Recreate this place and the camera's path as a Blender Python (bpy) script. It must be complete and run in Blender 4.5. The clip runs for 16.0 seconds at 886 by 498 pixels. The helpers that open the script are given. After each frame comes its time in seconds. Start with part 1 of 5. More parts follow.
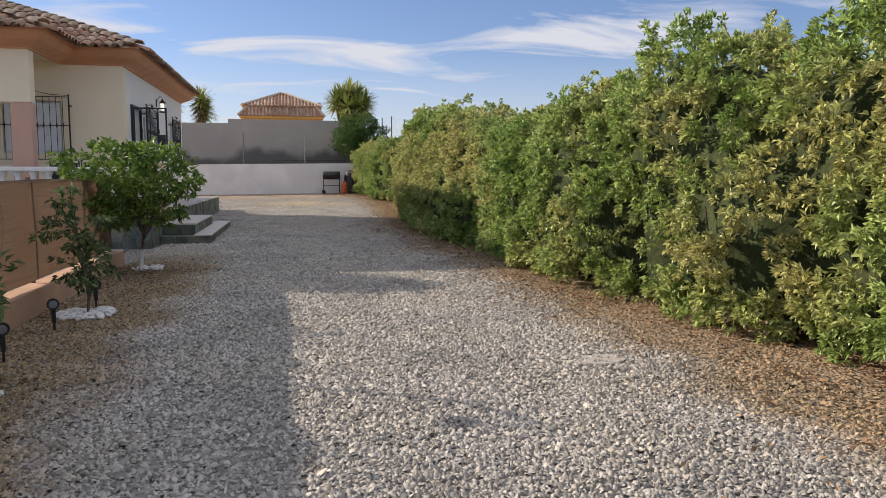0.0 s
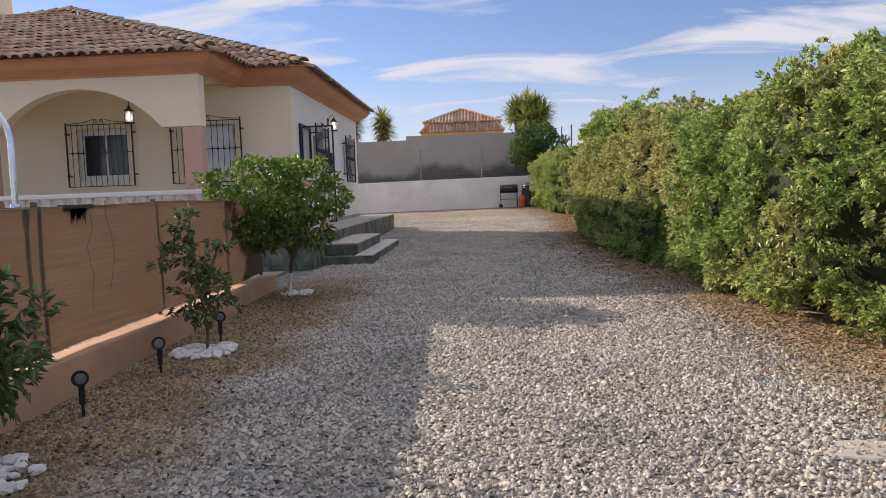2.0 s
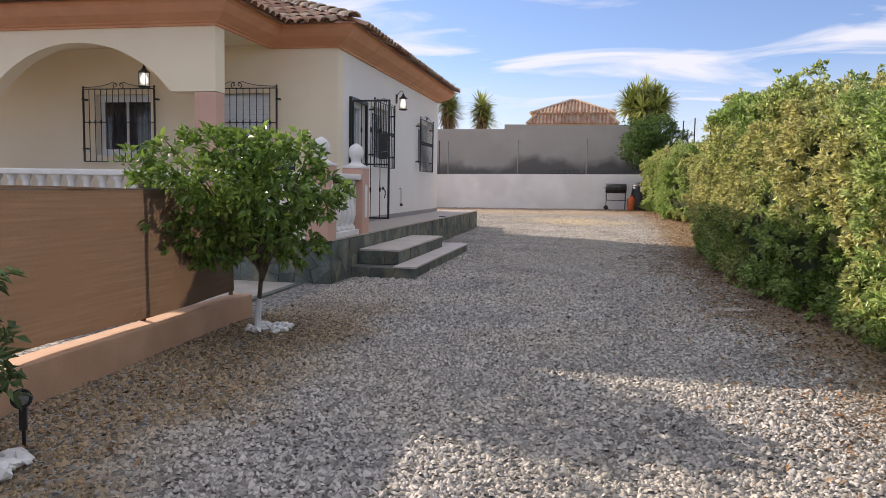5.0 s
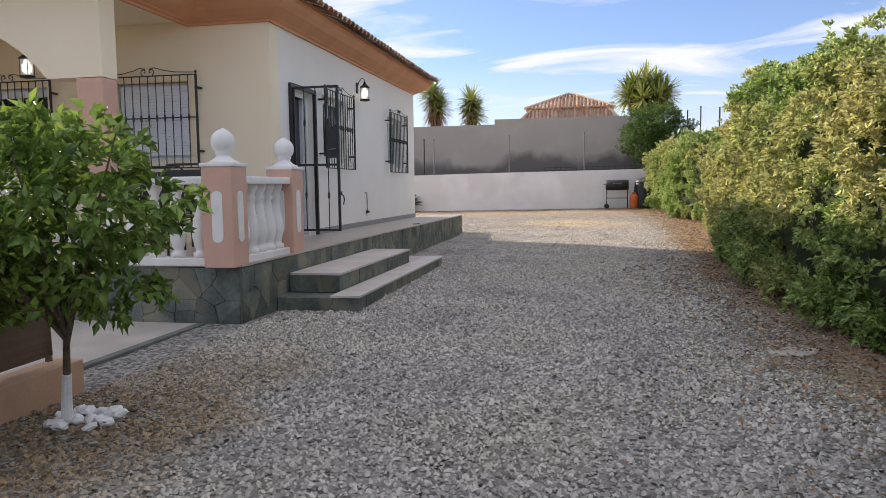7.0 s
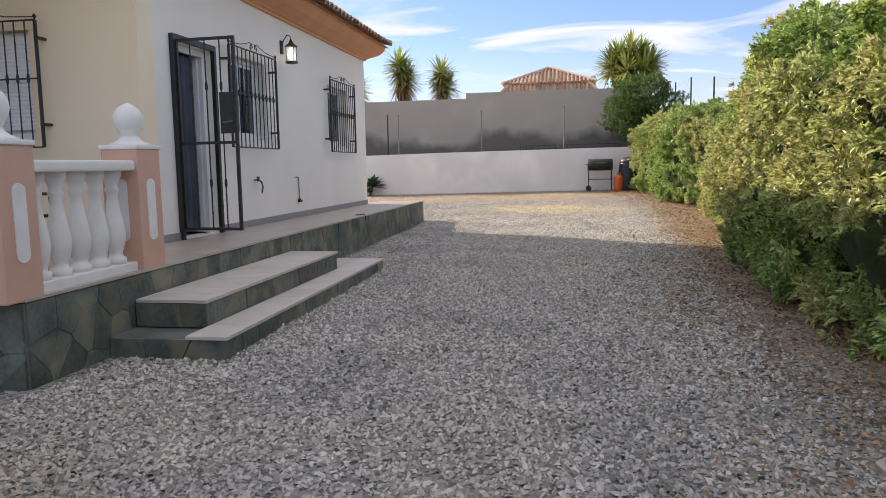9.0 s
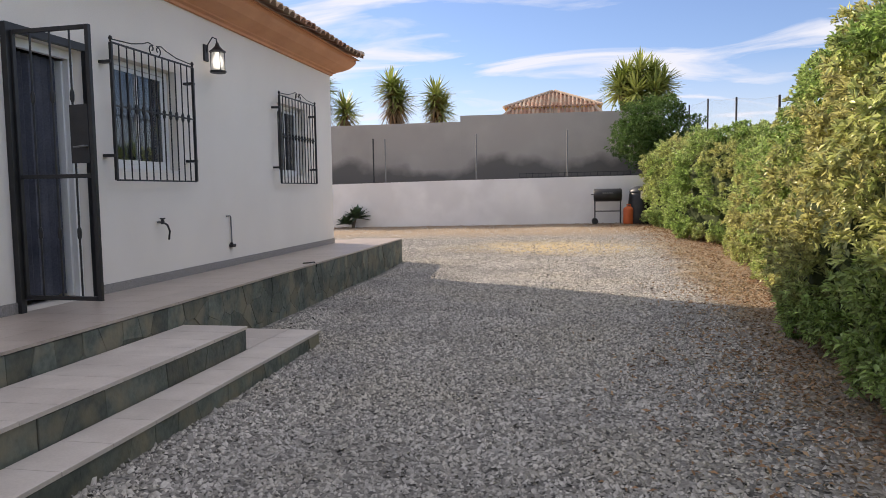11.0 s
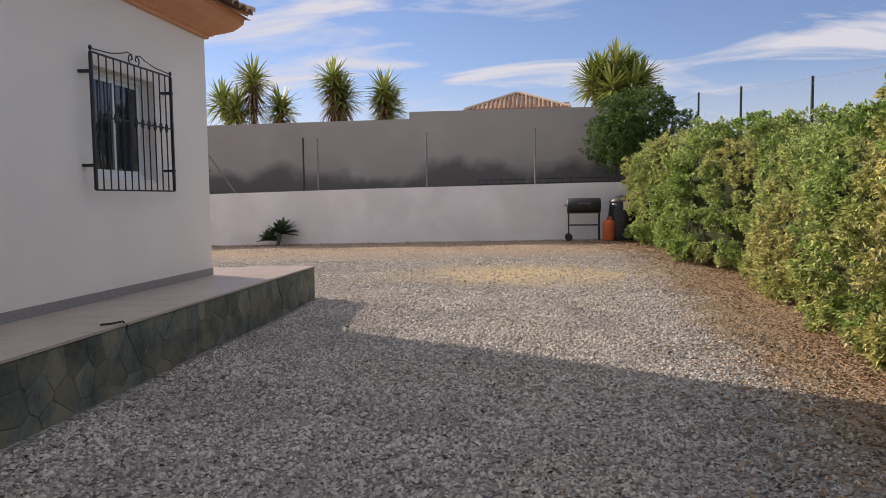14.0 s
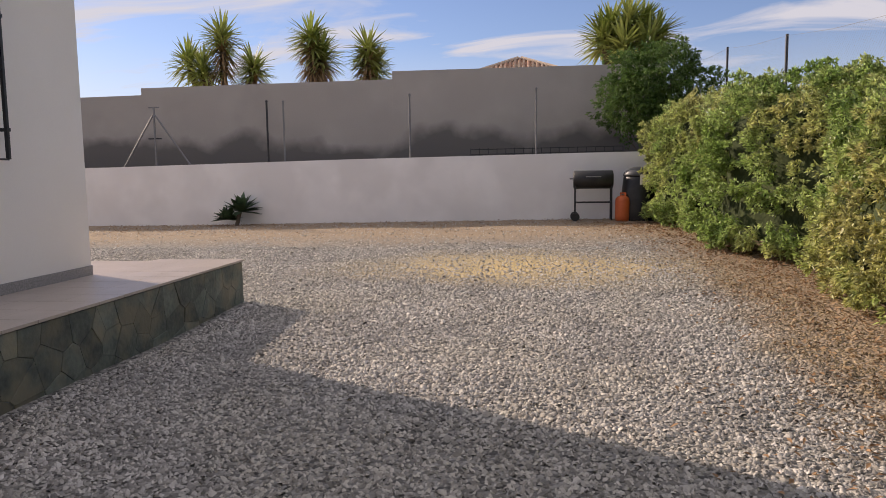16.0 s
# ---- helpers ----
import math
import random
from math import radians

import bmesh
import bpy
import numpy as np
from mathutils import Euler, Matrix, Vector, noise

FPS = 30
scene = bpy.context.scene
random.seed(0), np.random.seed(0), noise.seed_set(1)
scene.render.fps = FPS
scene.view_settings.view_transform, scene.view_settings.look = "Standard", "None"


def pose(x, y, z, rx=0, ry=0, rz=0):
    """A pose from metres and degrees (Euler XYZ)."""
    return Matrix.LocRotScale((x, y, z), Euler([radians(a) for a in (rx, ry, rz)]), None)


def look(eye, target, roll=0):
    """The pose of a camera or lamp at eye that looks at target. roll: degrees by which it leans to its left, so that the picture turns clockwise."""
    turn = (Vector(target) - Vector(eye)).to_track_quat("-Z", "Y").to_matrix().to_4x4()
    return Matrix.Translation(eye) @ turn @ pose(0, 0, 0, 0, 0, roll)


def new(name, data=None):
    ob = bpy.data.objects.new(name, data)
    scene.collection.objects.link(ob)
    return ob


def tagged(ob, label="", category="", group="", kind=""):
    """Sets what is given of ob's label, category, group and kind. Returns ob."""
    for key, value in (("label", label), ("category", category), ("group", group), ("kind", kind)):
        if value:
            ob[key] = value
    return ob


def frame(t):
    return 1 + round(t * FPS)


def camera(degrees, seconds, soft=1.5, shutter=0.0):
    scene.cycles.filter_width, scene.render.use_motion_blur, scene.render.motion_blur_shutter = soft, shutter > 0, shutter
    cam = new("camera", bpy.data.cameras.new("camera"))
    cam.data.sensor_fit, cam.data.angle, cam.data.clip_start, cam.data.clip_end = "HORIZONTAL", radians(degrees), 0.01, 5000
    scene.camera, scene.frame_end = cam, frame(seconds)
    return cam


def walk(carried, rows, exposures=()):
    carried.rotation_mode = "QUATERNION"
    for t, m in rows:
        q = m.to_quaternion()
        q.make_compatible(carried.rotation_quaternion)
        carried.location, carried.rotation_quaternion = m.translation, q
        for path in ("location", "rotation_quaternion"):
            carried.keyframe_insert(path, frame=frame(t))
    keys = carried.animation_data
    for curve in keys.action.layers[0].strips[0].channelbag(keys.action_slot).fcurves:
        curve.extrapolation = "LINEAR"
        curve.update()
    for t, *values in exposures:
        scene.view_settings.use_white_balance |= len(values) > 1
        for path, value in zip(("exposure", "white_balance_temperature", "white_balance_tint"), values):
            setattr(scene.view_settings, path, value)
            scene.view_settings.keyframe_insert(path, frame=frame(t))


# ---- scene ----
cam = camera(62.6, 16.0, soft=0.8)
METRES, EYE, TILT, LEAN, TURN = 19.0, 1.425, 0.95, 0.0, -11.7
ROWS = [
    (0.0, 0.0, 0.0, 0.0, 0.01, -6.7, -0.11),
    (0.5, 0.0003, 0.0149, -0.0003, 3.87, -7.4, -0.12),
    (1.0, 0.0045, 0.0345, -0.0014, 9.56, -5.91, -0.41),
    (1.5, 0.0062, 0.0564, -0.0034, 13.4, -5.35, 0.84),
    (2.0, 0.0048, 0.0803, -0.0041, 14.34, -5.38, 2.21),
    (2.5, 0.0062, 0.1078, -0.0038, 18.24, -5.78, 2.66),
    (3.0, 0.004, 0.1348, -0.005, 22.44, -7.15, 2.03),
    (3.5, 0.0016, 0.1619, -0.0034, 23.99, -7.32, 0.44),
    (4.0, -0.0015, 0.1929, -0.0022, 26.02, -5.75, 1.15),
    (4.5, -0.0053, 0.2256, -0.0037, 23.33, -5.89, -1.04),
    (7.0, -0.0322, 0.3855, -0.006, 23.12, -5.74, 1.08),
    (7.5, -0.0412, 0.4169, -0.0052, 19.82, -7.33, 1.38),
    (8.0, -0.0472, 0.4492, -0.0049, 21.22, -7.03, 2.51),
    (8.5, -0.0546, 0.4845, -0.0059, 21.76, -7.11, 0.87),
    (9.0, -0.0591, 0.5199, -0.0058, 21.64, -7.39, 1.37),
    (9.5, -0.062, 0.555, -0.003, 21.5, -5.77, 0.1),
    (12.0, -0.0988, 0.7138, -0.0009, 21.98, -5.2, 2.17),
    (12.5, -0.1066, 0.7467, -0.0022, 19.85, -4.0, 0.53),
    (13.0, -0.1164, 0.7802, -0.0036, 20.93, -3.97, 2.05),
    (13.5, -0.1226, 0.812, -0.0034, 21.05, -4.86, 1.21),
    (14.0, -0.1319, 0.8462, -0.0024, 19.39, -4.87, 1.09),
    (14.5, -0.1369, 0.8785, -0.0028, 22.57, -4.94, 1.96),
    (15.0, -0.1466, 0.9142, -0.0039, 20.13, -4.38, 1.38),
    (15.5, -0.1525, 0.9485, -0.006, 18.14, -5.21, 1.16),
    (16.0, -0.1586, 0.9813, -0.0054, 19.6, -6.98, 1.07),
]
walk(cam, [(t, pose(0, 0, EYE, TILT, LEAN, TURN) @ pose(METRES * x, METRES * y, METRES * z, 90 + pitch, roll, yaw)) for t, x, y, z, yaw, pitch, roll in ROWS],
     exposures=[(0.0, 0.24, 6550, 14), (1.5, 0.26, 6600, 17), (3.5, 0.5, 6650, 19), (5.5, 0.6, 6600, 16), (7.0, 0.7, 6600, 15), (9.5, 0.72, 6600, 15), (12.0, 0.4, 6700, 16), (14.0, 0.18, 6750, 18), (16.0, 0.12, 6850, 20)])

# ---- light ----
# The sun stands ahead and to the side of the house; shadows fall towards (0.88, -0.475).
SUN_UP = 24.4
SUN_WAY = Vector((0.88 * math.cos(radians(SUN_UP)), -0.475 * math.cos(radians(SUN_UP)), -math.sin(radians(SUN_UP))))
sun = new("sun", bpy.data.lights.new("sun", "SUN"))
sun.data.energy, sun.data.angle, sun.data.color = 5.0, radians(0.55), (1.0, 0.87, 0.69)
sun.matrix_world = look((0, 0, 30), Vector((0, 0, 30)) + SUN_WAY)

world = bpy.data.worlds.new("sky")
scene.world = world
world.use_nodes = True
wn, wl = world.node_tree.nodes, world.node_tree.links
wn.clear()
w_out = wn.new("ShaderNodeOutputWorld")
w_bg = wn.new("ShaderNodeBackground")
w_bg.inputs["Strength"].default_value = 0.12
sky = wn.new("ShaderNodeTexSky")
sky.sky_type, sky.sun_disc = "NISHITA", False
sky.sun_elevation, sky.sun_rotation = radians(SUN_UP), radians(-61.6)
sky.air_density, sky.dust_density, sky.ozone_density = 0.95, 0.2, 3.2
tc = wn.new("ShaderNodeTexCoord")
sep = wn.new("ShaderNodeSeparateXYZ")
wl.new(tc.outputs["Generated"], sep.inputs[0])
up = wn.new("ShaderNodeMath")
up.operation = "ADD"
up.inputs[1].default_value = 0.12
wl.new(sep.outputs["Z"], up.inputs[0])
flat = wn.new("ShaderNodeVectorMath")
flat.operation = "DIVIDE"
wl.new(tc.outputs["Generated"], flat.inputs[0])
comb = wn.new("ShaderNodeCombineXYZ")
for i in range(3):
    wl.new(up.outputs[0], comb.inputs[i])
wl.new(comb.outputs[0], flat.inputs[1])
spread = wn.new("ShaderNodeMapping")
spread.inputs["Location"].default_value = (3.1, 0.4, 0.0)
spread.inputs["Rotation"].default_value = (0, 0, radians(-14))
spread.inputs["Scale"].default_value = (0.55, 1.0, 0.0)
wl.new(flat.outputs[0], spread.inputs[0])
cloud = wn.new("ShaderNodeTexNoise")
cloud.inputs["Scale"].default_value, cloud.inputs["Detail"].default_value = 1.75, 9.0
cloud.inputs["Roughness"].default_value, cloud.inputs["Distortion"].default_value = 0.56, 0.9
wl.new(spread.outputs[0], cloud.inputs["Vector"])
veil = wn.new("ShaderNodeMapRange")
veil.inputs["From Min"].default_value, veil.inputs["From Max"].default_value = 0.50, 0.66
veil.inputs["To Max"].default_value = 0.95
wl.new(cloud.outputs["Fac"], veil.inputs["Value"])
high = wn.new("ShaderNodeMapRange")
high.inputs["From Min"].default_value, high.inputs["From Max"].default_value = 0.32, 0.62
high.inputs["To Min"].default_value, high.inputs["To Max"].default_value = 0.02, 0.78
wl.new(sep.outputs["Z"], high.inputs["Value"])
wl.new(high.outputs[0], veil.inputs["To Min"])
haze = wn.new("ShaderNodeMapRange")
haze.inputs["From Min"].default_value, haze.inputs["From Max"].default_value = 0.02, 0.17
haze.inputs["To Min"].default_value, haze.inputs["To Max"].default_value = 0.6, 0.0
wl.new(sep.outputs["Z"], haze.inputs["Value"])
most = wn.new("ShaderNodeMath")
most.operation = "MAXIMUM"
wl.new(veil.outputs[0], most.inputs[0])
wl.new(haze.outputs[0], most.inputs[1])
blend = wn.new("ShaderNodeMix")
blend.data_type = "RGBA"
wl.new(most.outputs[0], blend.inputs["Factor"])
deep = wn.new("ShaderNodeMix")
deep.data_type, deep.blend_type = "RGBA", "MULTIPLY"
deep.inputs["Factor"].default_value = 1.0
deep.inputs["B"].default_value = (0.86, 0.84, 0.94, 1)
wl.new(sky.outputs[0], deep.inputs["A"])
wl.new(deep.outputs["Result"], blend.inputs["A"])
blend.inputs["B"].default_value = (5.0, 5.2, 5.6, 1)
wl.new(blend.outputs["Result"], w_bg.inputs["Color"])
wl.new(w_bg.outputs[0], w_out.inputs[0])


# ---- materials ----
def surface(name, c1, c2, scale=4.0, rough=0.8, bump=0.0, bump_scale=60.0, metal=0.0, fine=0.35, island=0.0, per_object=0.0, spec=0.4, patch=None, patch_scale=0.5, sub=0.0, stretch=None):
    """A rough surface: two colours mixed by a broad and a fine noise, fine relief, and a shift of value from piece to piece."""
    m = bpy.data.materials.new(name)
    m.use_nodes = True
    n, l = m.node_tree.nodes, m.node_tree.links
    b = n["Principled BSDF"]
    co = n.new("ShaderNodeNewGeometry")
    broad = n.new("ShaderNodeTexNoise")
    broad.inputs["Scale"].default_value, broad.inputs["Detail"].default_value = scale, 5.0
    small = n.new("ShaderNodeTexNoise")
    small.inputs["Scale"].default_value, small.inputs["Detail"].default_value = bump_scale, 4.0
    for tex in (broad, small):
        l.new(co.outputs["Position"], tex.inputs["Vector"])
    if stretch:
        sv = n.new("ShaderNodeVectorMath")
        sv.operation = "MULTIPLY"
        sv.inputs[1].default_value = stretch
        l.new(co.outputs["Position"], sv.inputs[0])
        l.new(sv.outputs[0], broad.inputs["Vector"])
    mixf = n.new("ShaderNodeMix")
    mixf.inputs[0].default_value = fine
    l.new(broad.outputs["Fac"], mixf.inputs[2])
    l.new(small.outputs["Fac"], mixf.inputs[3])
    ramp = n.new("ShaderNodeValToRGB")
    ramp.color_ramp.elements[0].position, ramp.color_ramp.elements[1].position = 0.36, 0.64
    ramp.color_ramp.elements[0].color, ramp.color_ramp.elements[1].color = (*c1, 1), (*c2, 1)
    l.new(mixf.outputs[0], ramp.inputs[0])
    col = ramp.outputs[0]
    if patch:
        pn = n.new("ShaderNodeTexNoise")
        pn.inputs["Scale"].default_value, pn.inputs["Detail"].default_value = patch_scale, 3.0
        l.new(co.outputs["Position"], pn.inputs["Vector"])
        pr = n.new("ShaderNodeMapRange")
        pr.inputs["From Min"].default_value, pr.inputs["From Max"].default_value = 0.45, 0.62
        l.new(pn.outputs["Fac"], pr.inputs["Value"])
        pm = n.new("ShaderNodeMix")
        pm.data_type = "RGBA"
        l.new(pr.outputs[0], pm.inputs["Factor"])
        l.new(col, pm.inputs["A"])
        pm.inputs["B"].default_value = (*patch, 1)
        col = pm.outputs["Result"]
    if island or per_object:
        src = co.outputs["Random Per Island"] if island else n.new("ShaderNodeObjectInfo").outputs["Random"]
        amount = island or per_object
        mr = n.new("ShaderNodeMapRange")
        mr.inputs["To Min"].default_value, mr.inputs["To Max"].default_value = 1 - amount, 1 + amount
        l.new(src, mr.inputs["Value"])
        hs = n.new("ShaderNodeHueSaturation")
        l.new(mr.outputs[0], hs.inputs["Value"])
        l.new(col, hs.inputs["Color"])
        col = hs.outputs[0]
    l.new(col, b.inputs["Base Color"])
    b.inputs["Roughness"].default_value, b.inputs["Metallic"].default_value = rough, metal
    b.inputs["Specular IOR Level"].default_value = spec
    if bump:
        bp = n.new("ShaderNodeBump")
        bp.inputs["Strength"].default_value, bp.inputs["Distance"].default_value = bump, 0.02
        l.new(small.outputs["Fac"], bp.inputs["Height"])
        l.new(bp.outputs[0], b.inputs["Normal"])
    if sub:
        b.inputs["Transmission Weight"].default_value = 0.0
        tr = n.new("ShaderNodeBsdfTranslucent")
        l.new(col, tr.inputs["Color"])
        ms = n.new("ShaderNodeMixShader")
        ms.inputs[0].default_value = sub
        l.new(b.outputs[0], ms.inputs[1])
        l.new(tr.outputs[0], ms.inputs[2])
        l.new(ms.outputs[0], n["Material Output"].inputs["Surface"])
    return m


M = {}
M["wall"] = surface("cream_render", (0.88, 0.745, 0.53), (0.92, 0.80, 0.60), 1.2, 0.9, 0.12, 90)
M["side_wall"] = surface("pale_render", (0.80, 0.75, 0.68), (0.85, 0.80, 0.73), 1.0, 0.9, 0.12, 90)
M["white"] = surface("white_paint", (0.76, 0.74, 0.72), (0.84, 0.82, 0.80), 1.5, 0.85, 0.1, 70, patch=(0.73, 0.71, 0.69), patch_scale=0.9)
M["plaster_white"] = surface("white_cast", (0.74, 0.71, 0.66), (0.83, 0.80, 0.76), 6, 0.7, 0.05, 120)
M["cornice"] = surface("terracotta_paint", (0.60, 0.28, 0.145), (0.68, 0.335, 0.18), 2.5, 0.7, 0.05, 80)
M["pillar"] = surface("salmon_paint", (0.60, 0.36, 0.27), (0.66, 0.41, 0.31), 3, 0.8, 0.06, 90)
M["kerb"] = surface("terracotta_render", (0.50, 0.30, 0.19), (0.60, 0.38, 0.25), 2.5, 0.9, 0.12, 80, patch=(0.46, 0.29, 0.19), patch_scale=1.6)
M["tile"] = surface("clay_tile", (0.38, 0.20, 0.13), (0.58, 0.37, 0.25), 2.2, 0.85, 0.25, 50, per_object=0.28, patch=(0.47, 0.36, 0.26), patch_scale=2.2)
M["tile_joined"] = surface("clay_tile_joined", (0.38, 0.20, 0.13), (0.58, 0.37, 0.25), 2.2, 0.85, 0.25, 50, island=0.28, patch=(0.47, 0.36, 0.26), patch_scale=2.2)
M["ridge"] = surface("weathered_clay", (0.42, 0.31, 0.22), (0.58, 0.46, 0.34), 5, 0.85, 0.25, 50, per_object=0.2)
M["iron"] = surface("black_iron", (0.012, 0.012, 0.013), (0.025, 0.024, 0.024), 8, 0.45, 0.05, 100, spec=0.5)
M["slate"] = surface("green_slate", (0.06, 0.074, 0.066), (0.15, 0.172, 0.145), 4.0, 0.6, 0.35, 25, per_object=0.30, patch=(0.19, 0.178, 0.128), patch_scale=3.2)
M["mortar"] = surface("dark_mortar", (0.10, 0.112, 0.10), (0.17, 0.182, 0.165), 5, 0.95, 0.3, 80)
M["floor_tile"] = surface("stoneware", (0.40, 0.34, 0.29), (0.48, 0.41, 0.36), 3, 0.32, 0.04, 60, per_object=0.05)
M["step_tile"] = surface("step_stoneware", (0.52, 0.465, 0.42), (0.62, 0.56, 0.51), 4, 0.5, 0.06, 60, per_object=0.06)
M["skirting"] = surface("granite_skirting", (0.20, 0.19, 0.18), (0.36, 0.34, 0.33), 60, 0.4, 0.0, 160)
M["grey_wall"] = surface("bare_cement", (0.35, 0.32, 0.285), (0.44, 0.405, 0.36), 0.9, 0.95, 0.2, 40, patch=(0.39, 0.355, 0.315), patch_scale=0.6)
M["soil"] = surface("dark_soil", (0.06, 0.045, 0.035), (0.13, 0.10, 0.075), 3, 1.0, 0.8, 25)
M["concrete"] = surface("patio_concrete", (0.38, 0.34, 0.30), (0.48, 0.44, 0.39), 2, 0.9, 0.15, 60)
M["cloth"] = surface("brown_screen", (0.205, 0.148, 0.105), (0.285, 0.208, 0.15), 2.0, 0.95, 0.25, 110, patch=(0.245, 0.172, 0.12), patch_scale=1.2, sub=0.26, stretch=(1, 0.8, 22))
M["zinc"] = surface("galvanised_steel", (0.15, 0.15, 0.15), (0.22, 0.22, 0.22), 12, 0.6, 0.05, 90, metal=0.3)
M["chrome"] = surface("brushed_steel", (0.65, 0.65, 0.66), (0.75, 0.75, 0.76), 12, 0.22, 0.0, 90, metal=1.0)
M["stone"] = surface("crushed_stone", (0.30, 0.285, 0.265), (0.49, 0.46, 0.42), 1.2, 0.9, 0.3, 120, island=0.52, patch=(0.42, 0.39, 0.34), patch_scale=0.7)
M["pebble"] = surface("white_pebble", (0.72, 0.71, 0.70), (0.85, 0.84, 0.83), 8, 0.6, 0.1, 60, per_object=0.08)
M["litter"] = surface("dry_leaf", (0.20, 0.11, 0.06), (0.37, 0.23, 0.125), 6, 0.9, 0, 60, island=0.4, patch=(0.38, 0.26, 0.15), patch_scale=1.5, sub=0.15)
M["leaf"] = surface("hedge_leaf", (0.22, 0.34, 0.075), (0.53, 0.63, 0.25), 1.1, 0.36, 0, 30, island=0.55, patch=(0.54, 0.52, 0.22), patch_scale=0.55, spec=0.5, sub=0.36)
M["leaf_citrus"] = surface("citrus_leaf", (0.075, 0.15, 0.025), (0.26, 0.37, 0.075), 3, 0.42, 0, 30, island=0.4, spec=0.5, sub=0.25)
M["leaf_young"] = surface("young_citrus_leaf", (0.07, 0.12, 0.045), (0.17, 0.23, 0.09), 3, 0.5, 0, 30, island=0.4, sub=0.25)
M["leaf_bush"] = surface("bush_leaf", (0.07, 0.14, 0.03), (0.16, 0.25, 0.07), 2, 0.4, 0, 30, island=0.4, sub=0.25)
M["leaf_yucca"] = surface("yucca_leaf", (0.20, 0.26, 0.05), (0.42, 0.45, 0.14), 1.2, 0.45, 0, 30, island=0.35, sub=0.25)
M["leaf_dead"] = surface("dead_yucca_leaf", (0.22, 0.14, 0.07), (0.36, 0.25, 0.13), 2, 0.9, 0, 30, island=0.3, sub=0.15)
M["agave"] = surface("agave_leaf", (0.03, 0.06, 0.03), (0.07, 0.12, 0.055), 4, 0.5, 0, 30, island=0.3)
# near-black green: the shade inside the hedge, put into the colour
M["thicket"] = surface("hedge_inner_shade", (0.025, 0.038, 0.013), (0.06, 0.075, 0.028), 5, 1.0, 0.8, 20)
M["bark"] = surface("bark", (0.10, 0.075, 0.055), (0.19, 0.15, 0.11), 8, 0.95, 0.5, 50)
M["lime"] = surface("limewash", (0.66, 0.66, 0.67), (0.8, 0.8, 0.8), 8, 0.9, 0.2, 60)
M["plastic"] = surface("black_plastic", (0.012, 0.012, 0.013), (0.03, 0.03, 0.03), 6, 0.45, 0.0, 60)
M["orange"] = surface("orange_enamel", (0.55, 0.11, 0.03), (0.66, 0.16, 0.05), 5, 0.5, 0.05, 60)
M["door_white"] = surface("white_upvc", (0.74, 0.74, 0.73), (0.80, 0.80, 0.79), 3, 0.35, 0.0, 60)
M["curtain"] = surface("grey_curtain", (0.05, 0.055, 0.075), (0.10, 0.105, 0.13), 3, 0.95, 0.1, 60)
# dark brown carries the dimness of the rooms in its colour
M["shaded_room"] = surface("indoor_shade_paint", (0.10, 0.085, 0.07), (0.16, 0.14, 0.12), 2, 0.95, 0, 60)
M["shutter"] = surface("pale_shutter", (0.78, 0.80, 0.83), (0.84, 0.86, 0.88), 4, 0.6, 0.05, 60)
M["yellow_wall"] = surface("yellow_render", (0.70, 0.42, 0.12), (0.78, 0.50, 0.17), 1, 0.9, 0.05, 40)
M["bulb"] = surface("lit_bulb", (0.9, 0.9, 0.86), (0.95, 0.95, 0.92), 8, 0.5)
M["bulb"].node_tree.nodes["Principled BSDF"].inputs["Emission Color"].default_value = (1.0, 0.93, 0.8, 1)
M["bulb"].node_tree.nodes["Principled BSDF"].inputs["Emission Strength"].default_value = 1.0
M["tar"] = surface("old_stain", (0.03, 0.028, 0.025), (0.07, 0.06, 0.05), 6, 0.9, 0.1, 60)


def glass(name, tint, rough):
    m = bpy.data.materials.new(name)
    m.use_nodes = True
    b = m.node_tree.nodes["Principled BSDF"]
    b.inputs["Base Color"].default_value = (*tint, 1)
    b.inputs["Roughness"].default_value, b.inputs["IOR"].default_value = rough, 1.45
    b.inputs["Transmission Weight"].default_value = 1.0
    return m


M["glass"] = glass("window_glass", (0.75, 0.8, 0.82), 0.02)
M["lamp_glass"] = glass("frosted_lamp_glass", (0.95, 0.95, 0.92), 0.4)
M["lamp_glass"].node_tree.nodes["Principled BSDF"].inputs["Transmission Weight"].default_value = 0.85


